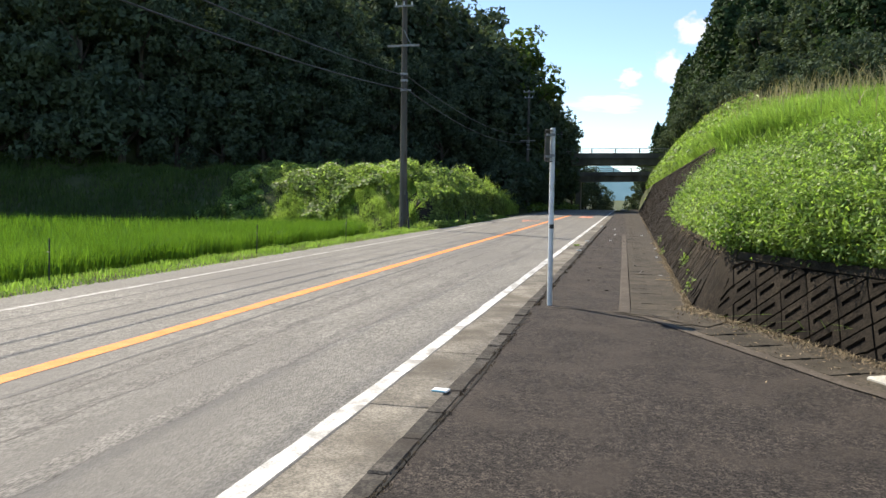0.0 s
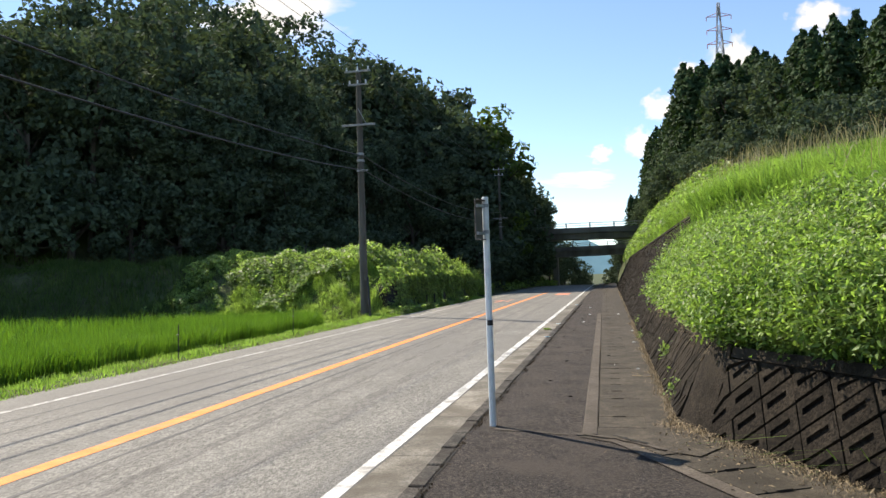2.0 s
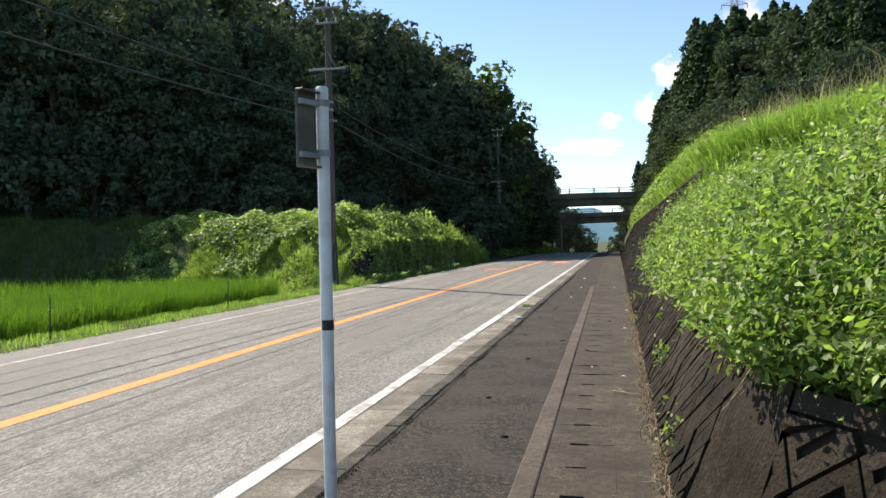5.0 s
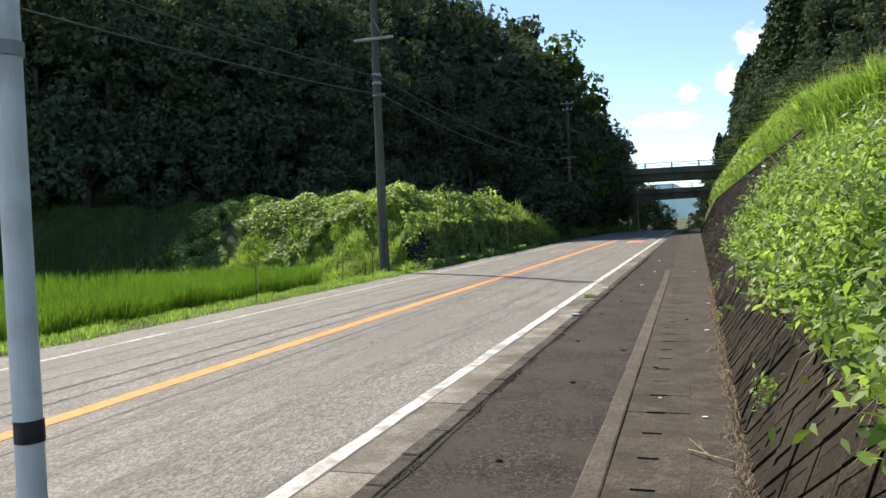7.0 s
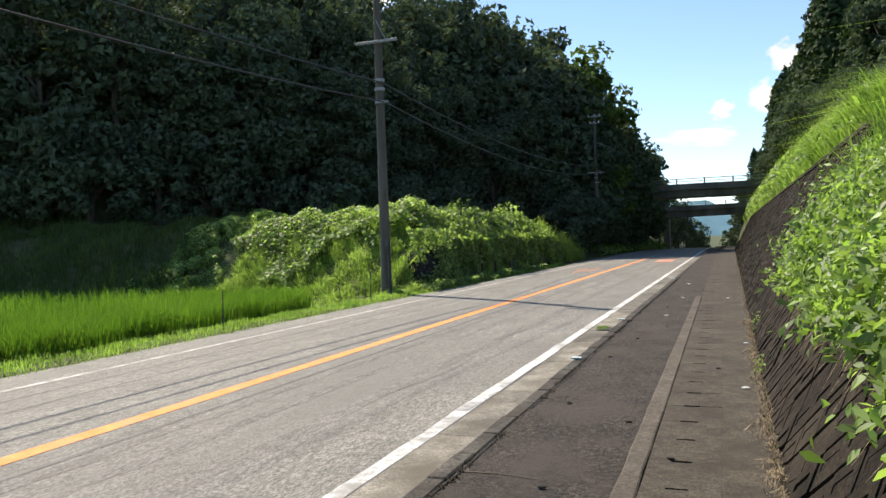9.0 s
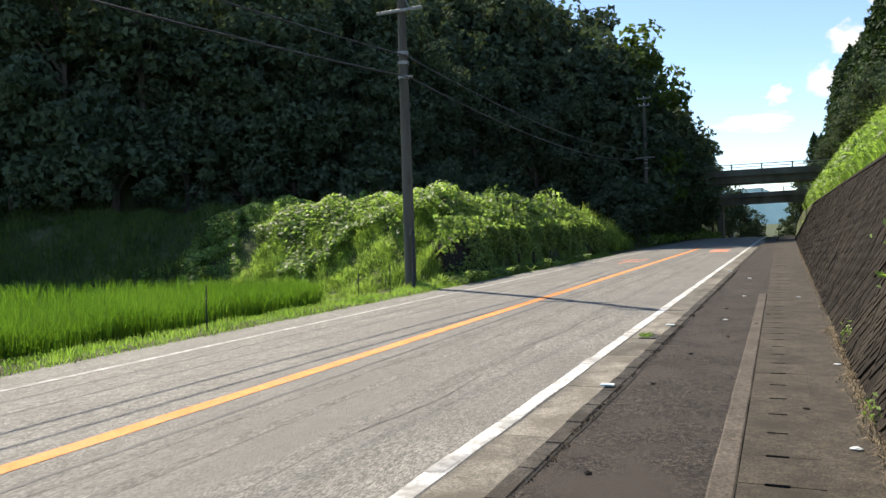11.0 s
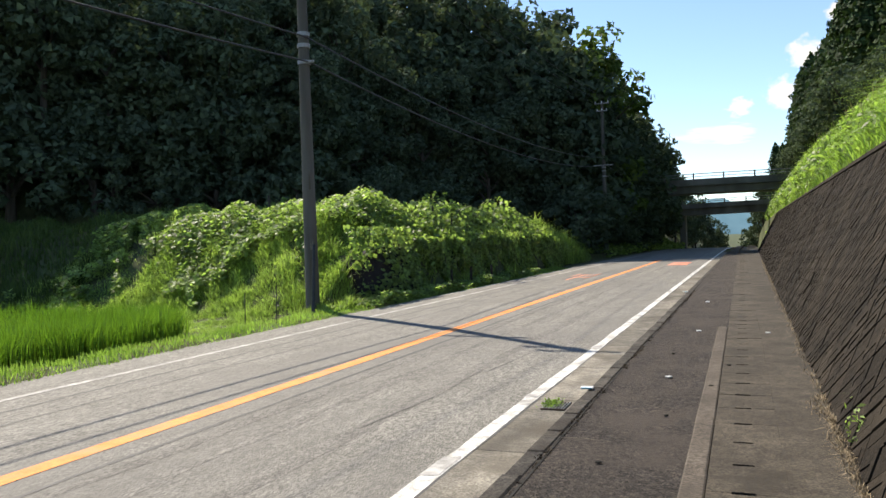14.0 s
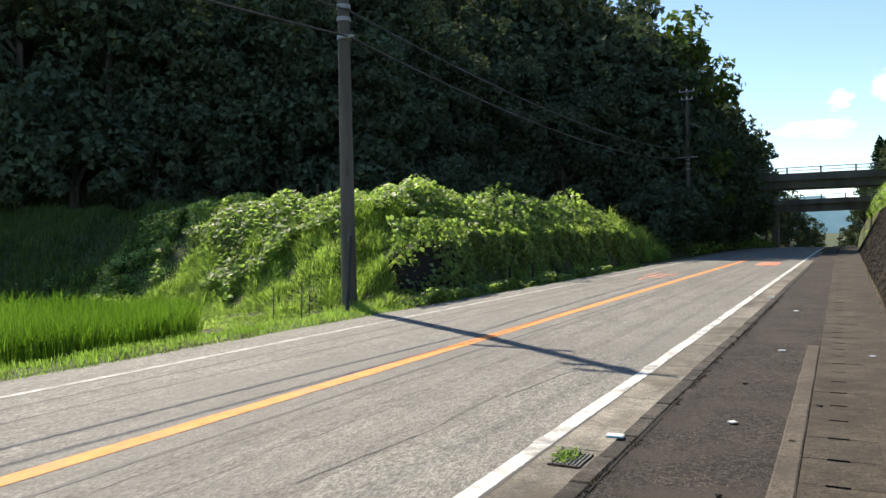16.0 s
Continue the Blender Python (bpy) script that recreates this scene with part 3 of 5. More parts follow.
# bank grass: dense near the walkway, sparser and longer far off
def bank_grass(name, n, x0, x1, y0, y1, h0, h1, w, seed, lean=0.45):
    r = np.random.default_rng(seed)
    x, y = scatter(r, n, x0, x1, y0, y1)
    z = land_z(x, y)
    keep = (z > 0.85) & ((y > 21) | (x > 2.35 + 0.5 * lumps(x, y, 1.3)))
    x, y, z = x[keep], y[keep], z[keep]
    clump = 0.7 + 0.35 * lumps(x, y, 1.7, 2.0) + 0.35 * np.maximum(0, lumps(x, y, 3.9, 5.0))
    h = r.uniform(h0, h1, len(x)) * np.clip(clump, 0.3, 1.5)
    stuff(name, blades(name, np.stack([x, y, z - 0.03], 1), h, np.full(len(x), w), lean, M_GRASS, r), "long bright green grass on a steep bank", "grass")


r = np.random.default_rng(11)
tx, ty = scatter(r, 5200, 2.2, 8.2, 6, 31)
tz = land_z(tx, ty)
keep = (tz > 0.85) & ((ty > 21) | (tx > 2.35 + 0.5 * lumps(tx, ty, 1.3)))
tx, ty, tz = tx[keep], ty[keep], tz[keep]
per = 30
th = r.uniform(0.35, 0.95, len(tx)) * (0.85 + 0.3 * lumps(tx, ty, 1.1, 2.0))
off = r.normal(0, 0.075, (len(tx), per, 2))
bx, by = (tx[:, None] + off[:, :, 0]).ravel(), (ty[:, None] + off[:, :, 1]).ravel()
hh = (th[:, None] * r.uniform(0.55, 1.1, (len(tx), per))).ravel()
turn = (np.arctan2(off[:, :, 1], off[:, :, 0] - 0.05) + r.normal(0, 0.5, off.shape[:2])).ravel()
stuff("bank_grass", blades("bank_grass", np.stack([bx, by, land_z(bx, by) - 0.03], 1), hh, r.uniform(0.01, 0.022, len(hh)), 0.95, M_GRASS, r, 0.5, turn), "long arching bright green grass in tussocks on a bank", "grass")
bank_grass("bank_grass", 62000, 2.6, 8.5, 30, 62, 0.3, 0.75, 0.024, 12, 1.1)
bank_grass("bank_grass", 22000, 2.6, 9, 62, 120, 0.4, 0.9, 0.06, 13, 1.0)
# pale seed heads along the ridge and drooping stems near the wall
r = np.random.default_rng(14)
y = r.uniform(9, 70, 1500)
x = RIDGE_X + 0.6 + r.normal(0, 1.0, 1500)
stuff("seed_heads", blades("seed_heads", on_land(x, y, 0.2), r.uniform(0.7, 1.5, 1500), np.full(1500, 0.02), 0.5, M_GRASS_DRY, r), "pale drooping seed heads above the grass", "grass")


def bank_herbs(n, y0, y1, depth, seed, size, height):
    r = np.random.default_rng(seed)
    y = r.uniform(y0, y1, n)
    x = FOOT_X + LEAN * (wall_top(y) - 0.14) + r.uniform(-0.05, depth, n)
    f = (x - FRONT_O[0]) * FRONT_IN[0] + (y - FRONT_O[1]) * FRONT_IN[1]
    push = np.maximum(0, 0.15 - f)
    x, y = x + push * FRONT_IN[0], y + push * FRONT_IN[1]
    base = np.maximum(land_z(x, y), np.where(x < 2.7, 0.86, 0.9))
    hgt = height * (0.75 + 0.4 * lumps(x, y, 2.1, 4.0)) * np.clip((x - 1.15) / 0.5, 0.25, 1)
    lift = hgt * r.uniform(0.0, 1.0, n) ** 0.5
    at = np.stack([x - 0.25 * lift, y, base + lift * 0.9], 1)
    return leaves("bank_herbs", at, r.uniform(size * 0.6, size * 1.3, n), np.array((-0.5, -0.2, 0.75)), M_HERB, r, 0.8, 0.34)


def herb_shoots(n, per, y0, y1, depth, seed, size, sides):
    r = np.random.default_rng(seed)
    y = r.uniform(y0, y1, n)
    d = r.uniform(0.0, depth, n)
    x = FOOT_X + LEAN * (wall_top(y) - 0.14) + 0.04 + d
    f = (x - FRONT_O[0]) * FRONT_IN[0] + (y - FRONT_O[1]) * FRONT_IN[1]
    push = np.maximum(0, 0.42 + 0.3 * d - f)
    x, y = x + push * FRONT_IN[0], y + push * FRONT_IN[1]
    base = np.maximum(land_z(x, y), 0.9)
    h = r.uniform(0.4, 1.0, n) * (0.85 + 0.35 * lumps(x, y, 2.3, 4.0)) * np.clip(0.55 + d, 0, 1)
    way = unit(np.stack([-0.25 - 0.85 * np.exp(-d / 0.22) + r.normal(0, 0.22, n), r.normal(-0.05, 0.25, n), np.full(n, 0.9)], 1))
    t = r.uniform(0.12, 1.0, (n, per)) ** 0.8
    bend = -(0.12 + 0.36 * np.exp(-d / 0.2) * (y > 11.5))[:, None] * (t * h[:, None]) ** 2
    at = np.stack([x, y, base], 1)[:, None] + way[:, None] * (t * h[:, None])[:, :, None] + r.normal(0, 0.055, (n, per, 3))
    at[:, :, 2] += bend
    sz = (size * (1.25 - 0.5 * t) * r.uniform(0.7, 1.3, (n, per))).ravel()
    return leaves("bank_herbs", at.reshape(-1, 3), sz, np.array((-0.4, -0.25, 0.85)), M_HERB, r, 0.8, 0.42, sides)


stuff("bank_herbs", herb_shoots(5200, 30, 6.8, 14.5, 1.7, 21, 0.066, 6), "leafy green weeds hanging over the wall top", "plants")
stuff("bank_herbs", herb_shoots(4200, 26, 14.5, 21.0, 1.4, 23, 0.076, 4), "leafy green weeds hanging over the wall top", "plants")
stuff("bank_herbs", bank_herbs(9000, 23, 46, 4.6, 24, 0.17, 0.6), "leafy weeds among the bank grass", "plants")
stuff("bank_herbs", bank_herbs(40000, 45, 120, 4.5, 22, 0.3, 0.9), "leafy creepers on the bank above the wall", "plants")

# rice field
r = np.random.default_rng(31)
x, y = scatter(r, 42000, -16, -10.35, 2, 33.2)
x2, y2 = scatter(r, 40000, -50, -16, 4, 36)
x3, y3 = scatter(r, 30000, -11.6, -10.35, 4, 33.2)
x, y = np.concatenate([x, x2, x3]), np.concatenate([y, y2, y3])
edge_y = 33.3 + 0.0 * x - np.clip((x + 13) * 0.9, 0, 2.5)
keep = y < edge_y
x, y = x[keep], y[keep]
row = np.round(x / 0.28) * 0.28 + r.normal(0, 0.05, len(x))
h = r.uniform(0.62, 0.95, len(x)) * (1 + 0.1 * lumps(x, y, 1.9))
stuff("rice", blades("rice", on_land(row, y, -0.02), h, np.where(x > -16, 0.016, 0.035), 0.32, M_RICE, r, 0.3), "bright green rice plants in a flooded paddy", "rice")

# verge grass
x, y = scatter(r, 45000, -10.7, -8.55, 5, 60)
h = r.uniform(0.06, 0.22, len(x)) * (0.8 + 0.4 * lumps(x, y, 2.0)) * np.clip((-8.5 - x) / 0.4, 0.25, 1)
stuff("verge_grass", blades("verge_grass", on_land(x, y, -0.01), h, np.full(len(x), 0.014), 0.5, M_GRASS, r), "short grass on the road verge", "grass")

x, y = scatter(r, 7000, -10.2, -8.6, 5, 38)
k = lumps(x, y, 1.4, 2.0) + 0.5 * lumps(x, y, 4.0) > 0.1
x, y = x[k], y[k]
stuff("verge_straw", blades("verge_straw", on_land(x, y, -0.01), r.uniform(0.04, 0.14, len(x)), np.full(len(x), 0.012), 1.2, M_LITTER, r), "dry straw among the short verge grass", "grass")
# mound: grass in front, creepers on top and on the road side
x, y = scatter(r, 30000, -21, -9.35, 32.8, 44)
x2, y2 = scatter(r, 62000, -17.5, -9.3, 33.0, 40.5)
x, y = np.concatenate([x, x2]), np.concatenate([y, y2])
k = (x < -10.6) | (y < 37.4)
x, y = x[k], y[k]
h = r.uniform(0.15, 0.5, len(x)) * (0.25 + 0.7 * smooth(34.0, 36.2, y)) * np.clip(0.75 + 0.35 * lumps(x, y, 0.9, 3.0) + 0.5 * lumps(x, y, 3.1, 1.0), 0.25, 2.0)
stuff("mound_grass", blades("mound_grass", on_land(x, y, -0.03), h, np.full(len(x), 0.019), 1.1, M_MOUND, r), "tall green grass on an overgrown mound", "grass")


def creepers(n, x0, x1, y0, y1, size, lift, keep_of, seed, label):
    rr = np.random.default_rng(seed)
    x, y = scatter(rr, n, x0, x1, y0, y1)
    k = keep_of(x, y)
    x, y = x[k], y[k]
    e = 0.3
    gxx = (land_z(x + e, y) - land_z(x - e, y)) / (2 * e)
    gyy = (land_z(x, y + e) - land_z(x, y - e)) / (2 * e)
    nrm = unit(np.stack([-gxx, -gyy, np.ones(len(x))], 1))
    up = lift * (0.6 + 0.5 * lumps(x, y, 1.3, seed * 1.0)) * rr.uniform(0.1, 1.0, len(x)) ** 0.6
    at = on_land(x, y) + nrm * up[:, None]
    return stuff("creepers", leaves("creepers", at, rr.uniform(size * 0.6, size * 1.3, len(x)), nrm + np.array((0, 0, 0.5)), M_KUDZU, rr, 0.7, 0.75), label, "creepers")


creepers(62000, -21, -9.4, 33.6, 46, 0.16, 0.62, lambda x, y: (lumps(x, y, 0.6, 1.0) + 0.6 * lumps(x, y, 2.7, 2.0) + 0.3 * (y - 38.8) - 0.12 * np.clip(x + 15, 0, 6) + 0.05 * np.clip(-13 - x, 0, 6) > -0.3) & ((x < -10.85) | (y < 37.3)), 41, "creeper leaves matted over the mound")
# slope left of the mound: the wood's shade is painted into these blades
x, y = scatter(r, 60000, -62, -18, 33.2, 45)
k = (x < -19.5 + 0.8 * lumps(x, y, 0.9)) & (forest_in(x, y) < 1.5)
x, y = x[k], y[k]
stuff("meadow_grass", blades("meadow_grass", on_land(x, y, -0.03), r.uniform(0.25, 0.6, len(x)) * (0.9 + 0.25 * lumps(x, y, 0.8)), np.full(len(x), 0.035), 0.7, M_SHADE_GRASS, r), "meadow grass on the slope below the wood, coloured dark for the wood's shade", "grass")
creepers(34000, -12.6, -9.4, 40.8, 80, 0.18, 0.6, lambda x, y: x < -10.3, 42, "dark creeper leaves on the bank beside the road")
creepers(30000, -22, -10.5, 45, 90, 0.24, 0.9, lambda x, y: forest_in(x, y) < 3, 43, "creeper leaves between mound and wood")

creepers(14000, -22, -8.8, 78, 150, 0.38, 1.0, lambda x, y: x < -8.9, 45, "dark creepers on the bank towards the bridge")

# creepers hanging down the steep road side of the mound in humps
rr = np.random.default_rng(47)
n = 30000
y = rr.uniform(41.2, 72, n)
top = land_z(np.full(n, -10.5), y) + 0.2
z = top * rr.uniform(0, 1, n)
x = -9.75 + 0.2 * lumps(y, z, 0.9, 3.0) + 0.14 * lumps(y, z, 2.6, 1.0) - 0.25 * (z / np.maximum(top, 0.3)) ** 2 - rr.uniform(0, 0.22, n)
k = (lumps(y, z, 1.7, 2.0) + 0.5 * lumps(y, z, 4.1, 0.3) + 1.2 * (z / np.maximum(top, 0.3)) ** 3 > -0.25) | (rr.random(n) < 0.2)
x, y, z, n = np.minimum(x, -8.85)[k], y[k], z[k], int(k.sum())
stuff("creepers", leaves("creepers", np.stack([x, y, z], 1), rr.uniform(0.13, 0.26, n), np.array((1.0, -0.25, 0.35)), M_KUDZU, rr, 0.6, 0.75), "creeper leaves hanging down the road side of the mound", "creepers")
# tufts of tall grass on the far end and along the top
n = 90
ty = np.concatenate([rr.uniform(62, 69, 50), rr.uniform(42, 62, n - 50)])
tx = rr.uniform(-11.2, -9.6, n)
per = 26
bx, by = (tx[:, None] + rr.normal(0, 0.14, (n, per))).ravel(), (ty[:, None] + rr.normal(0, 0.14, (n, per))).ravel()
tall = np.repeat(np.where(ty > 62, 1.25, 0.65), per) * rr.uniform(0.5, 1.1, n * per)
stuff("mound_grass", blades("mound_grass", on_land(bx, by, 0.1), tall, np.full(n * per, 0.03), 0.6, M_MOUND, rr), "tufts of tall arching grass among creepers", "grass")


# ---- trees ----
def leaf_puffs(rng, centres, radii, per, size):
    at, nrm, sz = [], [], []
    for c, rad in zip(centres, radii):
        d = unit(rng.normal(0, 1, (per, 3)))
        q = rng.uniform(0.55, 1.0, per) ** 0.5
        at.append(c + d * (rad * q)[:, None] * np.array((1, 1, 0.75)))
        nrm.append(d + np.array((0, 0, 0.5)))
        sz.append(rng.uniform(size * 0.6, size * 1.35, per))
    return np.concatenate(at), np.concatenate(nrm), np.concatenate(sz)


def broadleaf(name, seed, height, spread, mat, label, puffs=52, per=46, size=0.45):
    rng = np.random.default_rng(seed)
    tree = thing(name, label, "tree", "woodland trees")
    bm = rod((0, 0, -0.6), (0.1, 0.05, height * 0.55), 0.24, 0.13, 9)
    centres, radii = [], []
    for i in range(puffs):
        q = rng.uniform(0, 1)
        zz = height * (0.14 + 0.82 * q)
        rr = spread * math.sqrt(max(0.05, 1 - ((q - 0.4) / 0.68) ** 2)) * rng.uniform(0.45, 1.0)
        an = rng.uniform(0, 6.283)
        centres.append((rr * math.cos(an), rr * math.sin(an), zz))
        radii.append(rng.uniform(0.5, 1.15) * spread * 0.34)
    for c in centres[:9]:
        bmb = Vector((0.06, 0.03, max(1.2, c[2] - spread * 0.7)))
        rod(bmb, c, 0.09, 0.025, 6, bm)
    part("trunk", bm, M_BARK, tree)
    at, nrm, sz = leaf_puffs(rng, np.array(centres), radii, per, size)
    part("crown", leaves("crown", at, sz, nrm, mat, rng, 0.7, 0.95, 3), None, tree)
    return tree


def cedar(name, seed, height, spread, label, n=4200):
    rng = np.random.default_rng(seed)
    tree = thing(name, label, "tree", "cedar trees")
    part("trunk", rod((0, 0, -0.6), (0, 0, height * 0.95), 0.26, 0.04, 8), M_BARK, tree)
    q = rng.uniform(0, 1, n) ** 1.25
    layer = np.round(q * 17) / 17 + rng.normal(0, 0.012, n)
    zz = height * (0.12 + 0.87 * layer)
    an = rng.uniform(0, 6.283, n)
    lob = 0.82 + 0.22 * np.sin(an * 5 + layer * 40)
    rr = spread * np.clip(1 - layer, 0.0, 1) ** 0.5 * lob * rng.uniform(0.35, 1.0, n) ** 0.5 + 0.08
    at = np.stack([rr * np.cos(an), rr * np.sin(an), zz - rr * 0.28], 1)
    nrm = np.stack([np.cos(an), np.sin(an), np.full(n, 0.55)], 1)
    part("crown", leaves("crown", at, rng.uniform(0.3, 0.7, n), nrm, M_CEDAR, rng, 0.55, 0.7, 3), None, tree)
    return tree


FINE = [broadleaf("broadleaf_tree", 121 + i, 12.5 + i, 3.4, M_TREE, "dark green broadleaf tree in dense woodland", 64, 108, 0.3) for i in range(2)]
BROAD = [broadleaf("broadleaf_tree", 101 + i, 11.5 + i, 3.2 + 0.25 * i, M_TREE, "dark green broadleaf tree in dense woodland") for i in range(4)]
CEDARS = [cedar("cedar_tree", 201 + i, 13.0 + 1.2 * i, 3.1 + 0.25 * i, "tall dark conical cedar on the hillside") for i in range(3)]
used = set()


def plant(kinds, x, y, rng, scale=(0.85, 1.2), sink=0.2):
    src = kinds[int(rng.integers(len(kinds)))]
    s = rng.uniform(*scale)
    m = pose(x, y, float(land_z(x, y)) - sink, rng.normal(0, 2), rng.normal(0, 2), rng.uniform(0, 360))
    if src.name not in used:
        used.add(src.name)
        src.matrix_basis = m @ Matrix.Scale(s, 4)
        return src
    ob = copy_thing(src, m)
    ob.scale = (s, s, s * rng.uniform(0.9, 1.1))
    return ob


rng = np.random.default_rng(77)
used_places = []
# left wood: the edge first, then rows up the hill
for x in np.arange(-64, -21, 2.3):
    yy = 41 + 1.05 * max(0, x + 34.5) + 1.6 + rng.uniform(-0.4, 0.8)
    used_places.append((x, yy))
    plant(FINE, x, yy, rng, (1.0, 1.12) if x < -30 else (0.78, 0.92))
for _ in range(4000):
    x, y = rng.uniform(-75, -11), rng.uniform(38, 165)
    d = float(forest_in(x, y))
    if d < 0.5 or d > 34 or (d > 8 and rng.random() < 0.4) or (x > -21.5 and y < 72):
        continue
    if any((x - a) ** 2 + (y - b) ** 2 < (3.0 if d < 8 else 4.2) ** 2 for a, b in used_places):
        continue
    used_places.append((x, y))
    plant(FINE if d < 5 and y < 110 else BROAD, x, y, rng, (0.75, 0.9) if y < 80 and x > -24 else (0.8, 0.97) if y < 64 or (y < 78 and x > -34) else (0.95, 1.1) if d < 6 else (1.04, 1.25))
    if len(used_places) > 310:
        break
# undergrowth that closes the foot of the wood
def bush(x, y, rng, s0, s1):
    ob = plant(BUSHES, x, y, rng, (s0, s1), 0.3)
    return ob


BUSHES = [broadleaf("shrub", 151 + i, 4.2, 2.6, M_TREE, "dense dark shrub at the edge of the wood", 30, 76, 0.25) for i in range(2)]
for x in np.arange(-62, -16, 2.3):
    yy = 41 + 1.05 * max(0, x + 34.5)
    low = 0.65 if x > -22 else 1.0
    bush(x + rng.normal(0, 0.5), yy + rng.uniform(0, 2), rng, 0.8 * low, 1.3 * low)
    bush(x + rng.normal(0, 0.5), yy + rng.uniform(3, 6), rng, 1.0 * low, 1.5 * low)
for y in np.arange(76, 128, 2.4):
    bush(-11.6 + rng.normal(0, 0.5), y, rng, 0.7, 1.25)
for y in np.arange(84, 107, 2.6):
    plant(BROAD, -12.4 - 1.2 * (y < 96) + rng.normal(0, 0.6), y, rng, (1.02, 1.26))
for y in np.arange(118, 142, 2.6):
    plant(BROAD, -13.0 + rng.normal(0, 0.7), y, rng, (0.9, 1.15))
for x, y in ((-15, 84), (-17.5, 80), (-16, 90), (-19.5, 85), (-14.6, 95), (-18, 92), (-19, 80), (-21.5, 83), (-22, 77), (-17.5, 85), (-21, 92), (-24.5, 67), (-26.5, 71), (-24, 73), (-28, 75), (-29.5, 65), (-31, 70), (-33, 76), (-28, 80)):
    plant(BROAD, x, y, rng, (0.82, 0.95) if y < 82 else (1.2, 1.36))
PALE = broadleaf("pale_broadleaf_tree", 131, 16.5, 3.4, M_TREE_LIGHT, "tall pale green tree at the edge of the wood")
PALE.matrix_basis = pose(-11.5, 88.0, float(land_z(-11.5, 88.0)) - 0.2) @ Matrix.Scale(1.22, 4)
# right wood of cedars above the bank
places = []
for _ in range(6000):
    x, y = rng.uniform(7.5, 42), rng.uniform(30, 150)
    near_x = 8.0 + np.interp(y, (30, 55, 75, 150), (9.0, 5.0, 0.5, 0.0))
    if x < near_x or any((x - a) ** 2 + (y - b) ** 2 < 2.15 ** 2 for a, b in places):
        continue
    if x > near_x + 9 and rng.random() < 0.8:
        continue
    places.append((x, y))
    big = np.interp(y, (30, 55, 80, 150), (0.46, 0.62, 0.86, 0.98))
    plant(CEDARS if rng.random() < 0.88 else BROAD, x, y, rng, (big * 0.93, big * 1.06))
    if len(places) > 330:
        break
for y in np.arange(34, 128, 2.0):
    nx_ = np.interp(y, (30, 55, 75, 150), (16.0, 11.5, 7.6, 7.2))
    bush(nx_ - rng.uniform(0.3, 1.6), y, rng, 0.5, 0.95)
# trees behind the bridges
for _ in range(70):
    side = rng.random() < 0.6
    x = rng.uniform(-45, -11) if side else rng.uniform(2.5, 30)
    plant(BROAD + CEDARS, x, rng.uniform(165, 300), rng, (0.7, 1.1))
for x, y in ((-9, 215), (-11, 205), (-7.5, 232), (-6.4, 240), (-8, 224), (0.5, 230), (2.5, 215), (1.5, 240), (-12, 190), (3.5, 200)):
    plant(BROAD, x, y, rng, (0.6, 0.85))


# ---- utility poles and cables ----
POLE_X = -10.2


def utility_pole(x, y, z0, height, label, lower_arm=8.54):
    pole = thing("utility_pole", label, "utility pole", "poles along the road", (x, y, z0))
    part("mast", rod((0, 0, -0.6), (0, 0, height), 0.19, 0.11, 20), M_POLE, pole)
    for z, w in ((height - 0.2, 1.2), (height - 0.8, 0.9)):
        arm = part("crossarm", box((w, 0.08, 0.08), (0, -0.12, z), 0.008), M_STEEL, pole)
        for k in range(3):
            part("insulator", rod(((k - 1) * w * 0.42, -0.12, z + 0.04), ((k - 1) * w * 0.42, -0.12, z + 0.2), 0.045, 0.03, 8), M_POST, arm)
    part("crossarm", box((1.55, 0.09, 0.09), (0.0, -0.16, lower_arm - z0), 0.008), M_STEEL, pole)
    part("arm_brace", rod((0.0, -0.15, lower_arm - z0 + 0.75), (0.35, -0.16, lower_arm - z0 + 0.05), 0.015, None, 6), M_STEEL, pole)
    for zb in (6.46, 6.9, 7.2):
        part("band", rod((0, 0, zb - z0), (0, 0, zb - z0 + 0.1), 0.175, 0.172, 16), M_STEEL, pole)
    part("bracket", box((0.3, 0.08, 0.06), (0.2, -0.1, 6.5 - z0), 0.005), M_STEEL, pole)
    return pole


P1 = utility_pole(-10.15, 35.7, 0.02, 11.15, "tall concrete utility pole with steel crossarms on the verge")
part("notice_plate", box((0.09, 0.02, 0.26), (0.12, -0.14, 1.7), 0.004, pose(0, 0, 0, 0, 0, 35)), M_GUTTER, P1, "small pale notice plate")
part("notice_plate", box((0.05, 0.02, 0.5), (0.12, -0.14, 3.4), 0.004, pose(0, 0, 0, 0, 0, 35)), M_GUTTER, P1, "narrow pale notice plate")
part("stay_guard", rod((0.55, -0.9, -0.1), (0.25, -0.25, 1.7), 0.05, 0.04, 8), M_BLACK, P1, "dark stay wire guard")
utility_pole(-10.2, 81, 1.2, 11.4, "slim utility pole standing before dark woodland", 7.4)
utility_pole(-10.2, 144, -2.2, 14.4, "distant utility pole beside the bridges", 10.2)
utility_pole(-10.05, 118, -0.2, 14.0, "slim utility pole rising behind the near bridge", 11.0)
utility_pole(-10.2, -12, 0.0, 11.7, "concrete utility pole further back along the verge")


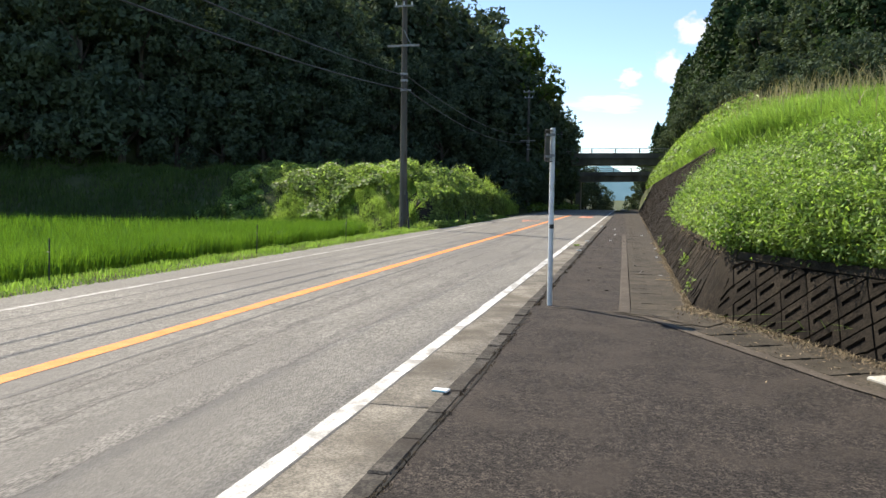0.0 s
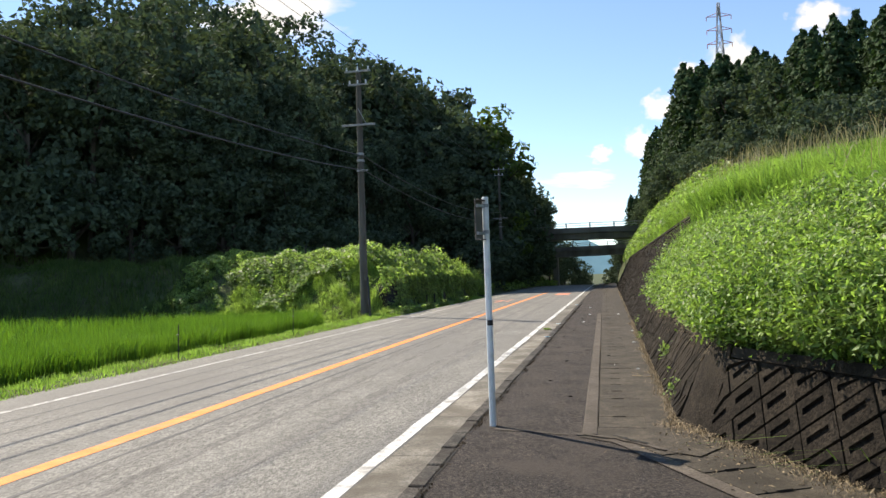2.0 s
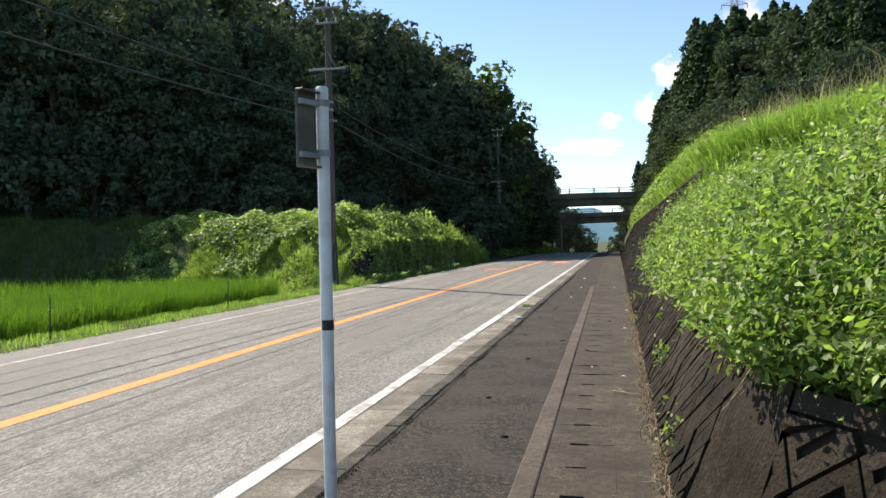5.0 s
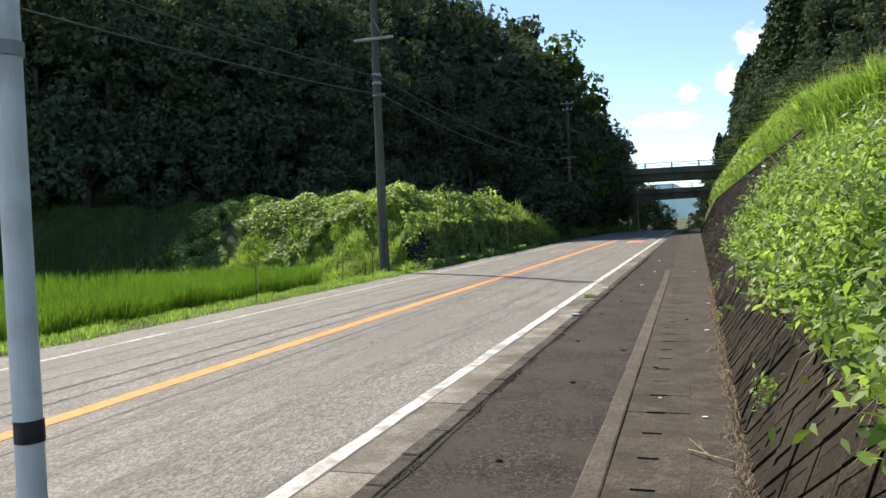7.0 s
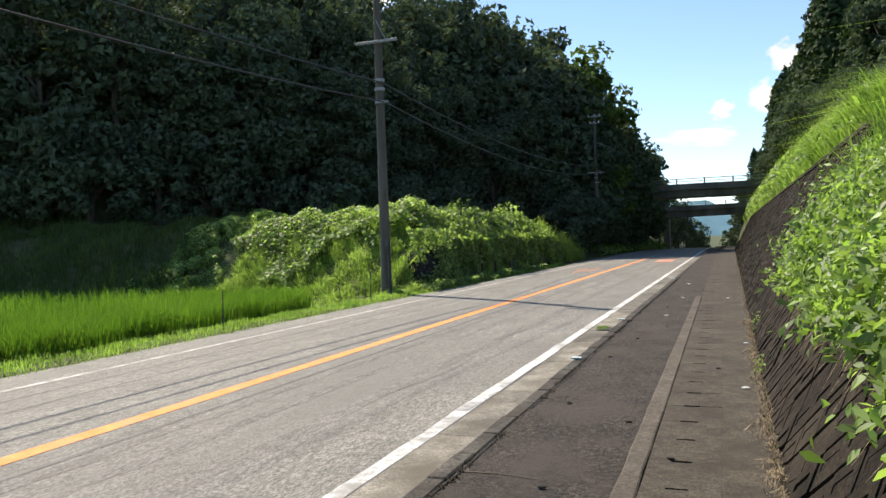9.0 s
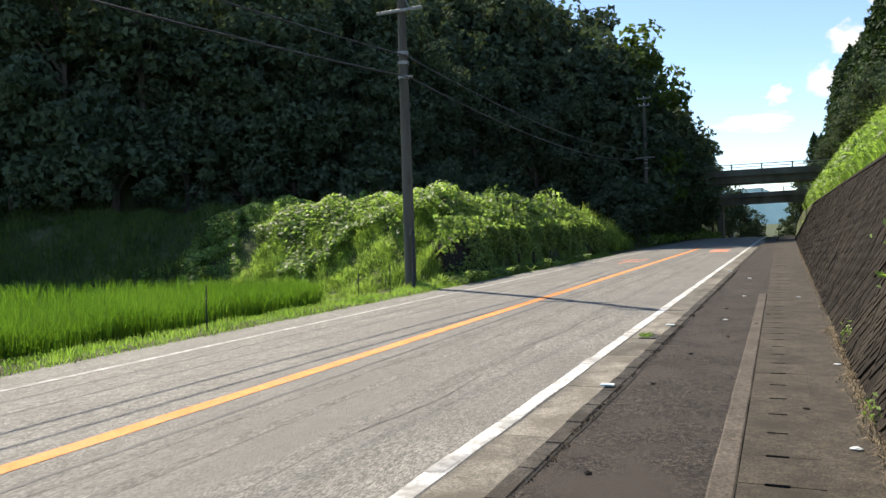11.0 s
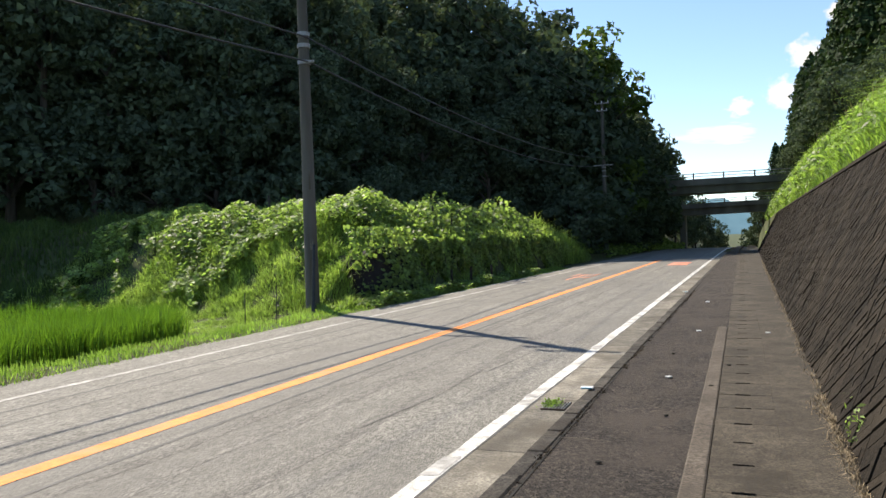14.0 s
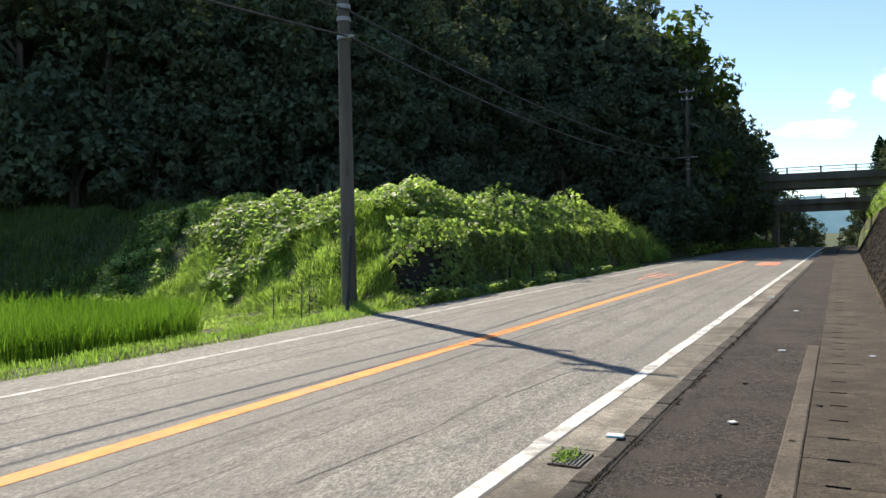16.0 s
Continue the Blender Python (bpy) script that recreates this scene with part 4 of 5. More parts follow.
def cable(a, b, sag, r, label, mat=M_CABLE):
    a, b = Vector(a), Vector(b)
    cu = bpy.data.curves.new("cable", "CURVE")
    cu.dimensions, cu.bevel_depth, cu.bevel_resolution = "3D", r, 1
    sp = cu.splines.new("POLY")
    n = 24
    sp.points.add(n)
    for i in range(n + 1):
        t = i / n
        p = a.lerp(b, t)
        sp.points[i].co = (p.x, p.y, p.z - 4 * sag * t * (1 - t), 1)
    cu.materials.append(mat)
    return tagged(new("overhead_cable", cu), label, "cable", "overhead cables")


for (ya, za, yb, zb) in ((-12, 0, 35.6, 0), (35.6, 0, 81, 0.9), (81, 0.9, 144, 1.2)):
    cable((-9.95, ya, 6.5 + za), (-9.95, yb, 6.5 + zb), 1.0, 0.022, "thick black telephone cable sagging between poles")
    cable((-10.0, ya, 7.15 + za), (-10.0, yb, 7.15 + zb), 0.9, 0.02, "thick black telephone cable sagging between poles")
    for k in (-0.6, 0.25, 0.9):
        cable((-10.2 + k, ya, 11.6 + za), (-10.2 + k, yb, 11.6 + zb), 0.8, 0.009, "thin power wire between pole tops")

# ---- white marker post with panel ----
post = thing("marker_post", "white steel marker post with a panel at the kerb", "marker post", "", (-0.64, 10.79, 0.13))
part("shaft", rod((0, 0, -0.1), (-0.006, 0, 2.335), 0.034, 0.034, 20), M_POST, post)
part("cap", rod((-0.006, 0, 2.335), (-0.006, 0, 2.35), 0.036, 0.028, 20), M_POST, post)
part("dark_band", rod((0, 0, 1.03), (0, 0, 1.085), 0.0355, None, 20), M_BLACK, post, "black band round the shaft")
for z in (2.24, 1.97):
    part("clamp", rod((-0.006, 0, z), (-0.006, 0, z + 0.035), 0.04, None, 16), M_STEEL, post)
PANEL_TURN = pose(0, 0, 0, 0, 0, 72)
panel = part("panel", box((0.15, 0.018, 0.4), PANEL_TURN @ Vector((-0.112, 0.03, 2.11)), 0.006, PANEL_TURN), M_SIGN, post, "dull brown metal back of a marker panel")
for z in (2.25, 1.97):
    part("rail", box((0.2, 0.03, 0.03), PANEL_TURN @ Vector((-0.08, 0.012, z)), 0.003, PANEL_TURN), M_STEEL, panel)
for z in (2.31, 1.91):
    part("edge_flange", box((0.15, 0.05, 0.012), PANEL_TURN @ Vector((-0.112, 0.01, z)), 0.002, PANEL_TURN), M_SIGN, panel)

# ---- bridges over the road ----
def bridge(name, y, x0, x1, z0, z1, depth, width, label, spans):
    b = thing(name, label, "bridge", "", (0, y, 0))
    def slab(a, c, h0, h1, off, w, nm, mat):
        v = []
        n = 8
        f = []
        for i in range(n + 1):
            t = i / n
            x = x0 + (x1 - x0) * t
            zc = z0 + (z1 - z0) * t + 0.25 * math.sin(math.pi * t)
            for yy, zz in ((off, zc + h0), (off, zc + h1), (off + w, zc + h1), (off + w, zc + h0)):
                v.append((x, yy, zz))
        for i in range(n):
            for k in range(4):
                p, q = i * 4 + k, i * 4 + (k + 1) % 4
                f.append((p, p + 4, q + 4, q))
        f += [(0, 1, 2, 3), (n * 4 + 3, n * 4 + 2, n * 4 + 1, n * 4)]
        return part(nm, mesh_from(nm, v, f, mat), None, b)
    slab(0, 0, -0.45, 0.0, 0, width, "deck", M_DECK)
    slab(0, 0, -depth, -0.45, 0.5, width - 1.0, "girder", M_DECK)
    slab(0, 0, 0.0, 0.28, 0.0, 0.3, "kerb", M_DECK)
    slab(0, 0, 0.82, 0.9, 0.1, 0.08, "rail", M_STEEL)
    slab(0, 0, 0.52, 0.58, 0.1, 0.06, "rail", M_STEEL)
    for i in range(spans + 1):
        t = i / spans
        x = x0 + (x1 - x0) * t
        zc = z0 + (z1 - z0) * t + 0.25 * math.sin(math.pi * t)
        part("rail_post", box((0.16, 0.12, 0.7), (x, 0.14, zc + 0.58), 0.01), M_DECK, b)
    return b


B1 = bridge("road_bridge", 108, -24, 14, 7.0, 7.2, 1.25, 6.0, "weathered concrete road bridge crossing overhead", 12)
B2 = bridge("far_bridge", 146, -28, 16, 5.3, 6.2, 1.5, 6.0, "second concrete bridge behind the first", 14)
for x in (-9.3,):
    part("pier", box((0.9, 3.0, 9), (x, 3, 1.0), 0.03), M_DECK, B2)

# ---- far distance ----
r = np.random.default_rng(5)
hv, hf = [], []
for i in range(61):
    x = -2600 + i * 87
    h = 150 + 70 * math.sin(i * 0.37) + 40 * math.sin(i * 0.9 + 1) + 15 * r.normal()
    hv += [(x, 2600, -30), (x, 2600 + 250, max(40, h)), (x, 3100, -30)]
for i in range(60):
    a = i * 3
    hf += [(a, a + 3, a + 4, a + 1), (a + 1, a + 4, a + 5, a + 2)]
tagged(new("far_hills", mesh_from("far_hills", hv, hf, M_HILL, True)), "hazy blue wooded hills far away", "hills", kind="structure")

# power pylon on the hill behind the cedars
pylon = thing("power_pylon", "tall red and grey steel lattice power pylon on a hill", "pylon", "", (29, 200, float(land_z(29, 200))))
ph = 66.6 - float(land_z(29, 200))
bm = bmesh.new()
levels = [0.0, 10, 20, 28, 35, 40, 44, 47.5, 50.5, ph]
half = lambda z: 3.6 * (1 - z / ph) ** 1.2 + 0.25
for i in range(len(levels) - 1):
    za, zb = levels[i], levels[i + 1]
    ca = [(sx * half(za), sy * half(za), za) for sx, sy in ((-1, -1), (1, -1), (1, 1), (-1, 1))]
    cb = [(sx * half(zb), sy * half(zb), zb) for sx, sy in ((-1, -1), (1, -1), (1, 1), (-1, 1))]
    for k in range(4):
        rod(ca[k], cb[k], 0.13, None, 5, bm)
        rod(ca[k], cb[(k + 1) % 4], 0.07, None, 4, bm)
        rod(ca[(k + 1) % 4], cb[k], 0.07, None, 4, bm)
        rod(cb[k], cb[(k + 1) % 4], 0.06, None, 4, bm)
part("tower", bm, M_PYLON, pylon)
for z in (ph - 10.2, ph - 6.8, ph - 3.4):
    for sx in (-1, 1):
        bm = rod((sx * half(z), 0, z), (sx * 2.9, 0, z + 0.15), 0.09, None, 4)
        rod((sx * half(z), 0, z + 0.9), (sx * 2.9, 0, z + 0.15), 0.07, None, 4, bm)
        rod((sx * 2.9, 0, z + 0.15), (sx * 2.9, 0, z - 0.9), 0.09, None, 4, bm)
        part("arm", bm, M_PYLON_RED, pylon, "red painted cross arm")


# clouds, far beyond the hills
def cloud_material(name, seed):
    m = bpy.data.materials.new(name)
    m.use_nodes = True
    nt = m.node_tree
    n, l = nt.nodes, nt.links
    n.remove(n["Principled BSDF"])
    co = n.new("ShaderNodeTexCoord")
    ln = n.new("ShaderNodeVectorMath")
    ln.operation = "LENGTH"
    l.new(co.outputs["Object"], ln.inputs[0])
    no = n.new("ShaderNodeTexNoise")
    no.noise_dimensions = "4D"
    no.inputs["W"].default_value, no.inputs["Scale"].default_value, no.inputs["Detail"].default_value = seed, 2.2, 7.0
    l.new(co.outputs["Object"], no.inputs["Vector"])
    sub = n.new("ShaderNodeMath")
    sub.operation = "MULTIPLY_ADD"
    sub.inputs[1].default_value, sub.inputs[2].default_value = -0.62, 0.05
    l.new(ln.outputs["Value"], sub.inputs[0])
    add = n.new("ShaderNodeMath")
    l.new(sub.outputs[0], add.inputs[0])
    l.new(no.outputs["Fac"], add.inputs[1])
    rp = n.new("ShaderNodeMapRange")
    rp.inputs["From Min"].default_value, rp.inputs["From Max"].default_value = 0.12, 0.36
    l.new(add.outputs[0], rp.inputs["Value"])
    em = n.new("ShaderNodeEmission")
    em.inputs[0].default_value, em.inputs[1].default_value = (1, 0.98, 0.96, 1), 0.62
    tr = n.new("ShaderNodeBsdfTransparent")
    mx = n.new("ShaderNodeMixShader")
    l.new(rp.outputs[0], mx.inputs[0])
    l.new(tr.outputs[0], mx.inputs[1])
    l.new(em.outputs[0], mx.inputs[2])
    l.new(mx.outputs[0], n["Material Output"].inputs[0])
    return m


for i, (x, z, w, h) in enumerate(((-100, 382, 200, 44), (130, 520, 75, 70), (-22, 480, 60, 40), (215, 660, 90, 70), (512, 800, 110, 150), (340, 790, 80, 60), (830, 960, 120, 90), (-1500, 1180, 500, 190))):
    cv = [(-1, 0, -1), (1, 0, -1), (1, 0, 1), (-1, 0, 1)]
    ob = tagged(new("cloud", mesh_from("cloud", cv, [(0, 1, 2, 3)], cloud_material("cloud_white", i * 3.7))), "small white summer cloud low in the sky", "cloud", kind="structure")
    ob.matrix_basis = Matrix.Translation((x, 3200, z)) @ Matrix.Diagonal((w * 1.25, 1, h * 1.25, 1))
    ob.visible_shadow = False

# worn gaps in the kerb-side edge line
rr = np.random.default_rng(71)
wq = []
y = 16.0
while y < 75:
    y += rr.uniform(2.2, 5.0)
    l = rr.uniform(0.25, 0.7)
    wq.append([(-1.675, y, road_z(-1.6, y) + 0.008), (-1.535, y + 0.04, road_z(-1.6, y) + 0.008), (-1.535, y + l, road_z(-1.6, y) + 0.008), (-1.675, y + l - 0.05, road_z(-1.6, y) + 0.008)])
structure("edge_line_wear", quads_mesh("edge_line_wear", wq, M_WHITE_WORN), "worn grey gaps in the white edge line", "road marking")

# ---- roadside details ----
# plain wall face under the mound; its near-black colour paints a shaded hollow
mw_y = np.arange(37.6, 41.61, 0.2)
mw_top = np.minimum(1.95, land_z(np.full(len(mw_y), -10.6), mw_y) - 0.05) + 0.04 * lumps(mw_y, mw_y, 3.0)
mv, mf = [], []
for yy, zt in zip(mw_y, mw_top):
    mv += [(-9.6, yy, -0.2), (-9.98, yy, zt), (-10.6, yy, zt), (-10.6, yy, -0.2)]
for i in range(len(mw_y) - 1):
    for k in range(4):
        p, q = i * 4 + k, i * 4 + (k + 1) % 4
        mf.append((p, q, q + 4, p + 4))
mf += [(3, 2, 1, 0), (len(mv) - 4, len(mv) - 3, len(mv) - 2, len(mv) - 1)]
structure("mound_wall", mesh_from("mound_wall", mv, mf, M_HOLLOW_WALL), "plain concrete wall under the mound, coloured near black for a shaded hollow", "retaining wall")
n = 1900
rr = np.random.default_rng(72)
yy = rr.uniform(37.3, 41.7, n)
zz = rr.uniform(0.0, 2.2, n)
ragged = 0.35 * lumps(yy, zz, 2.2, 1.0)
from_top = (np.interp(yy, mw_y, mw_top) + 0.1 - zz) / 0.3
from_end = (40.4 - yy) / 1.1
from_foot = zz / (0.3 + 0.25 * np.clip(38.8 - yy, 0, 1))
edge_gap = np.minimum(np.minimum(from_top, from_end), from_foot)
k = edge_gap < np.abs(rr.normal(0, 0.8, n)) + ragged
at = np.stack([rr.uniform(-9.58, -9.44, k.sum()) - 0.2 * zz[k], yy[k], zz[k]], 1)
stuff("creepers", leaves("creepers", at, rr.uniform(0.1, 0.22, k.sum()), np.array((0.8, -0.3, 0.5)), M_KUDZU, rr, 0.6, 0.75), "creepers hanging over the edges of the old wall", "creepers")
n = 6000
yy = rr.uniform(36.3, 54, n)
xx = -8.75 - np.abs(rr.normal(0, 0.3, n))
up = np.clip(0.32 * (0.6 + 0.6 * lumps(yy, xx, 1.6)), 0.03, 1) * rr.uniform(0.1, 1, n)
stuff("creepers", leaves("creepers", np.stack([xx, yy, land_z(np.maximum(xx, -9.3), yy) * 0 + up], 1), rr.uniform(0.08, 0.18, n), np.array((0.1, -0.2, 1.0)), M_KUDZU, rr, 0.6, 0.7), "leafy weeds along the road edge below the mound", "creepers")
for x, y, h in ((-11.0, 33.9, 1.0), (-9.4, 32.9, 0.95), (-10.3, 34.3, 0.8), (-9.0, 25.1, 0.95), (-8.95, 18.6, 0.9), (-9.1, 11.5, 0.9)):
    st = thing("stake", "thin dark stake in the grass verge", "stake", "verge stakes", (x, y, float(land_z(x, y)) - 0.1))
    part("shaft", rod((0, 0, 0), (0.02, 0.01, h), 0.013, 0.012, 6), M_BLACK, st)
    part("clip", rod((0.0, -0.02, h * 0.75), (0.04, -0.02, h * 0.75), 0.008, None, 5), M_STEEL, st)
rng = np.random.default_rng(91)
for x, y in ((-15.6, 41), (-15.1, 41.1), (-16.8, 41), (-14.2, 41.5), (-11.3, 47), (-10.9, 48), (-11.8, 46), (-9.2, 45.5), (-9.05, 47.5), (-9.1, 43.2)):
    z = float(land_z(x, y))
    st = thing("boundary_post", "short weathered concrete boundary post among creepers", "post", "boundary posts", (x, y, z - 0.2))
    part("shaft", box((0.07, 0.07, 0.9), (0, 0, 0.45), 0.012), M_KERB, st)
    part("cap", box((0.08, 0.08, 0.02), (0, 0, 0.905), 0.004), M_KERB, st)


def marker_plate(x, y, z, turn):
    p = thing("kerb_reflector", "small flat white and blue reflector on the kerb", "reflector", "kerb reflectors", (x, y, z))
    p.rotation_euler = (0, 0, turn)
    part("base", box((0.13, 0.09, 0.018), (0, 0, 0.009), 0.006), M_POST, p)
    part("lens", box((0.1, 0.012, 0.012), (0, -0.045, 0.012), 0.002), M_LENS, p, "pale blue lens strip")


for x, y, t in ((-0.97, 25.9, 0.1), (-0.98, 6.13, -0.1), (-0.93, 21.37, 0.05), (-0.98, 39.0, 0.0)):
    marker_plate(x, y, walk_z(0, y) + 0.014, t)


def pebble(x, y, z, s, seed):
    rr = np.random.default_rng(seed)
    bm = bmesh.new()
    bmesh.ops.create_icosphere(bm, subdivisions=2, radius=s)
    for v in bm.verts:
        v.co = Vector((v.co.x * 1.3, v.co.y, v.co.z * 0.35)) * (1 + rr.normal(0, 0.08))
    me = bpy.data.meshes.new("litter_scrap")
    bm.to_mesh(me)
    bm.free()
    me.materials.append(M_POST)
    ob = tagged(new("litter_scrap", me), "small crumpled white scrap lying on the walkway", "litter", "walkway litter")
    ob.location = (x, y, z + s * 0.3)


for i, (x, y, s) in enumerate(((-0.25, 26.7, 0.033), (-0.18, 30.77, 0.035), (0.81, 30.64, 0.03), (1.02, 19.8, 0.03), (-0.3, 36, 0.04), (0.6, 15.9, 0.012), (0.95, 15.3, 0.02), (1.08, 23.0, 0.03))):
    pebble(x, y, walk_z(0, y) + 0.005, s, i)
for i, (x, y) in enumerate(((-0.3, 14.0), (0.05, 12.6), (-0.2, 16.4), (0.1, 18.2), (-0.5, 18.8), (-0.4, 23.4), (-0.1, 24.9), (-0.35, 28.4), (-0.55, 21.6), (0.2, 26.3), (0.34, 27.6), (0.5, 17.2), (0.75, 20.9))):
    bm = bmesh.new()
    bmesh.ops.create_icosphere(bm, subdivisions=1, radius=0.02)
    for v in bm.verts:
        v.co = Vector((v.co.x * 1.5, v.co.y, v.co.z * 0.5)) * (1 + rng.normal(0, 0.2))
    me = bpy.data.meshes.new("clod")
    bm.to_mesh(me)
    bm.free()
    me.materials.append(M_DARK)
    tagged(new("clod", me), "small dark clod of earth on the asphalt", "clod", "walkway clods").location = (x, y, walk_z(0, y) + 0.012)
def ribbon(name, pts, widths, z_of, mat, label, seed, lift=0.005):
    """A thin uneven line lying on the paving."""
    rr = np.random.default_rng(seed)
    pts = [Vector((*p, 0)) for p in pts]
    v = []
    n = 14
    for i in range(n + 1):
        t = i / n * (len(pts) - 1)
        k = min(int(t), len(pts) - 2)
        p = pts[k].lerp(pts[k + 1], t - k)
        d = (pts[k + 1] - pts[k]).normalized()
        side = Vector((-d.y, d.x, 0))
        w = (widths[0] + (widths[1] - widths[0]) * i / n) * rr.uniform(0.45, 1.0) / 2
        p = p + side * rr.normal(0, 0.006)
        v += [(*(p + side * w)[:2], z_of(p.x, p.y) + lift), (*(p - side * w)[:2], z_of(p.x, p.y) + lift)]
    return structure(name, mesh_from(name, v, [(2 * i, 2 * i + 1, 2 * i + 3, 2 * i + 2) for i in range(n)], mat), label, "crack")


ribbon("mortar_seam", [(-0.6, 10.62), (-0.3, 10.52), (0.16, 10.4)], (0.1, 0.07), walk_z, M_STRIP, "pale mortar seam across the start of the walkway", 1)
ribbon("mortar_seam", [(0.2, 10.4), (0.6, 10.2), (1.0, 9.8)], (0.06, 0.09), walk_z, M_STRIP, "pale mortar seam beside the drain's head", 2, 0.022)
ribbon("drain_slot", [(0.56, 10.28), (0.72, 10.1), (0.86, 9.98)], (0.05, 0.06), walk_z, M_DARK, "dark open slot at the head of the drain", 3, 0.03)
for i, (ya, xb, w) in enumerate(((16.6, -0.25, 0.03), (20.7, -0.35, 0.035), (26.7, -0.45, 0.02), (24.0, -0.4, 0.03), (29.2, -0.3, 0.025), (34.0, -0.2, 0.03))):
    ribbon("walkway_crack", [(-0.82, ya), ((xb - 0.82) / 2, ya + 0.03), (xb, ya - 0.04)], (w, w * 0.5), walk_z, M_STRIP, "pale dusty crack across the walkway", 10 + i)
for i, (ya, yb, xa) in enumerate(((4.0, 9.8, -0.815), (12.0, 17.4, -0.81), (18.5, 27.5, -0.805), (28.5, 36.0, -0.81))):
    ribbon("kerb_crack", [(xa, ya), (xa + 0.03, ya * 0.6 + yb * 0.4), (xa - 0.005, ya * 0.25 + yb * 0.75), (xa + 0.01, yb)], (0.03, 0.022), walk_z, M_DARK, "dark crack between kerb and walkway", 30 + i)
for i, (ya, l, w) in enumerate(((27.6, 3.2, 0.02), (22.3, 2.6, 0.018), (31.0, 3.5, 0.02))):
    ribbon("road_crack", [(-2.75 + 0.1 * i, ya - l), (-2.6 + 0.1 * i, ya - l * 0.5), (-2.66 + 0.1 * i, ya)], (w, w * 0.4), road_z, M_SEAL, "fine dark crack in the worn lane", 40 + i, 0.006)
# iron grate with a weed in the gutter
grate = thing("drain_grate", "rusty iron drain grate set in the gutter", "drain grate", "", (-1.24, 25.68, 0.004))
part("pit", box((0.24, 0.34, 0.012), (0, 0, -0.002)), M_DARK, grate)
for k in range(8):
    part("bar", box((0.012, 0.33, 0.02), (-0.105 + k * 0.03, 0, 0.006), 0.003), M_STEEL, grate)
for k in (-0.165, 0.165):
    part("frame_bar", box((0.24, 0.014, 0.022), (0, k, 0.006), 0.003), M_RUST, grate)

side_grate = thing("drain_grate", "pale concrete drain frame with steel grate", "drain grate", "", (2.75, 7.35, 0.1))
side_grate.rotation_euler = (0, 0, ang)
part("frame", box((0.6, 0.75, 0.05), (0, 0, 0.0), 0.015), M_CONC, side_grate, "pale concrete frame")
part("pit", box((0.4, 0.55, 0.01), (0, 0, 0.026)), M_DARK, side_grate)
for k in range(9):
    part("bar", box((0.025, 0.55, 0.02), (-0.18 + k * 0.045, 0, 0.035), 0.003), M_STEEL, side_grate)
# straw bits and fallen leaves on the apron by the front wall
n = 500
aa, oo = r.uniform(-0.2, 6, n), np.abs(r.normal(0.1, 0.45, n))
p = FRONT_O[None] + FRONT_A[None] * aa[:, None] - FRONT_IN[None] * oo[:, None]
at = np.stack([p[:, 0], p[:, 1], np.array([walk_z(0, v) for v in p[:, 1]]) + 0.016], 1)
stuff("fallen_leaves", leaves("fallen_leaves", at, r.uniform(0.02, 0.06, n), np.array((0, 0, 1.0)), M_LITTER, r, 0.25, 0.35), "dead leaves and straw scattered by the wall", "litter")
at = np.stack([r.normal(-1.29, 0.045, 260), r.normal(25.72, 0.07, 260), r.uniform(0.015, 0.05, 260)], 1)
stuff("gutter_weed", leaves("gutter_weed", at, r.uniform(0.025, 0.05, 260), np.array((0, -0.2, 1.0)), M_HERB, r, 0.8, 0.4), "small green weed growing in the drain grate", "weed")
# weeds and dry litter at the wall foot
n = 5500
y = r.uniform(10.8, 60, n)
y = np.where(r.random(n) < 0.6, r.uniform(10.8, 26, n), y)
dens = 0.5 + 0.5 * lumps(y * 0.9, y * 2.3, 1.0)
x = 1.19 - np.abs(r.normal(0, 0.025 + 0.06 * dens ** 2, n))
base = np.stack([x, y, np.array([walk_z(0, v) for v in y]) + 0.006], 1)
stuff("foot_litter", blades("foot_litter", base, r.uniform(0.015, 0.07, n), np.full(n, 0.006), 1.8, M_LITTER, r, 0.8), "dry straw and dead leaves at the wall foot", "litter")
n = 3800
a = r.uniform(-0.6, 7.5, n)
off = np.abs(r.normal(0, 0.13, n)) - 0.02
p = FRONT_O[None] + FRONT_A[None] * a[:, None] - FRONT_IN[None] * off[:, None]
base = np.stack([p[:, 0], p[:, 1], np.array([walk_z(0, v) for v in p[:, 1]]) + 0.006], 1)
stuff("foot_litter", blades("foot_litter", base, r.uniform(0.015, 0.08, n), np.full(n, 0.007), 1.8, M_LITTER, r, 0.8), "dry straw and dead leaves at the front wall foot", "litter")
n = 9000
y = r.uniform(4, 40, n)
y = y[(lumps(y, y * 1.7, 1.6) + 0.6 * lumps(y, y * 0.6, 5.0) > 0.0) | (r.random(n) < 0.15)]
n = len(y)
base = np.stack([-0.805 + 0.02 * lumps(y, y, 2.2) + r.normal(0, 0.02, n), y, np.array([walk_z(0, v) for v in y]) - 0.003], 1)
stuff("joint_moss", blades("joint_moss", base, r.uniform(0.008, 0.03, n), np.full(n, 0.008), 1.2, M_MOSS, r, 0.5), "brown moss and dirt in the joint along the kerb", "moss")
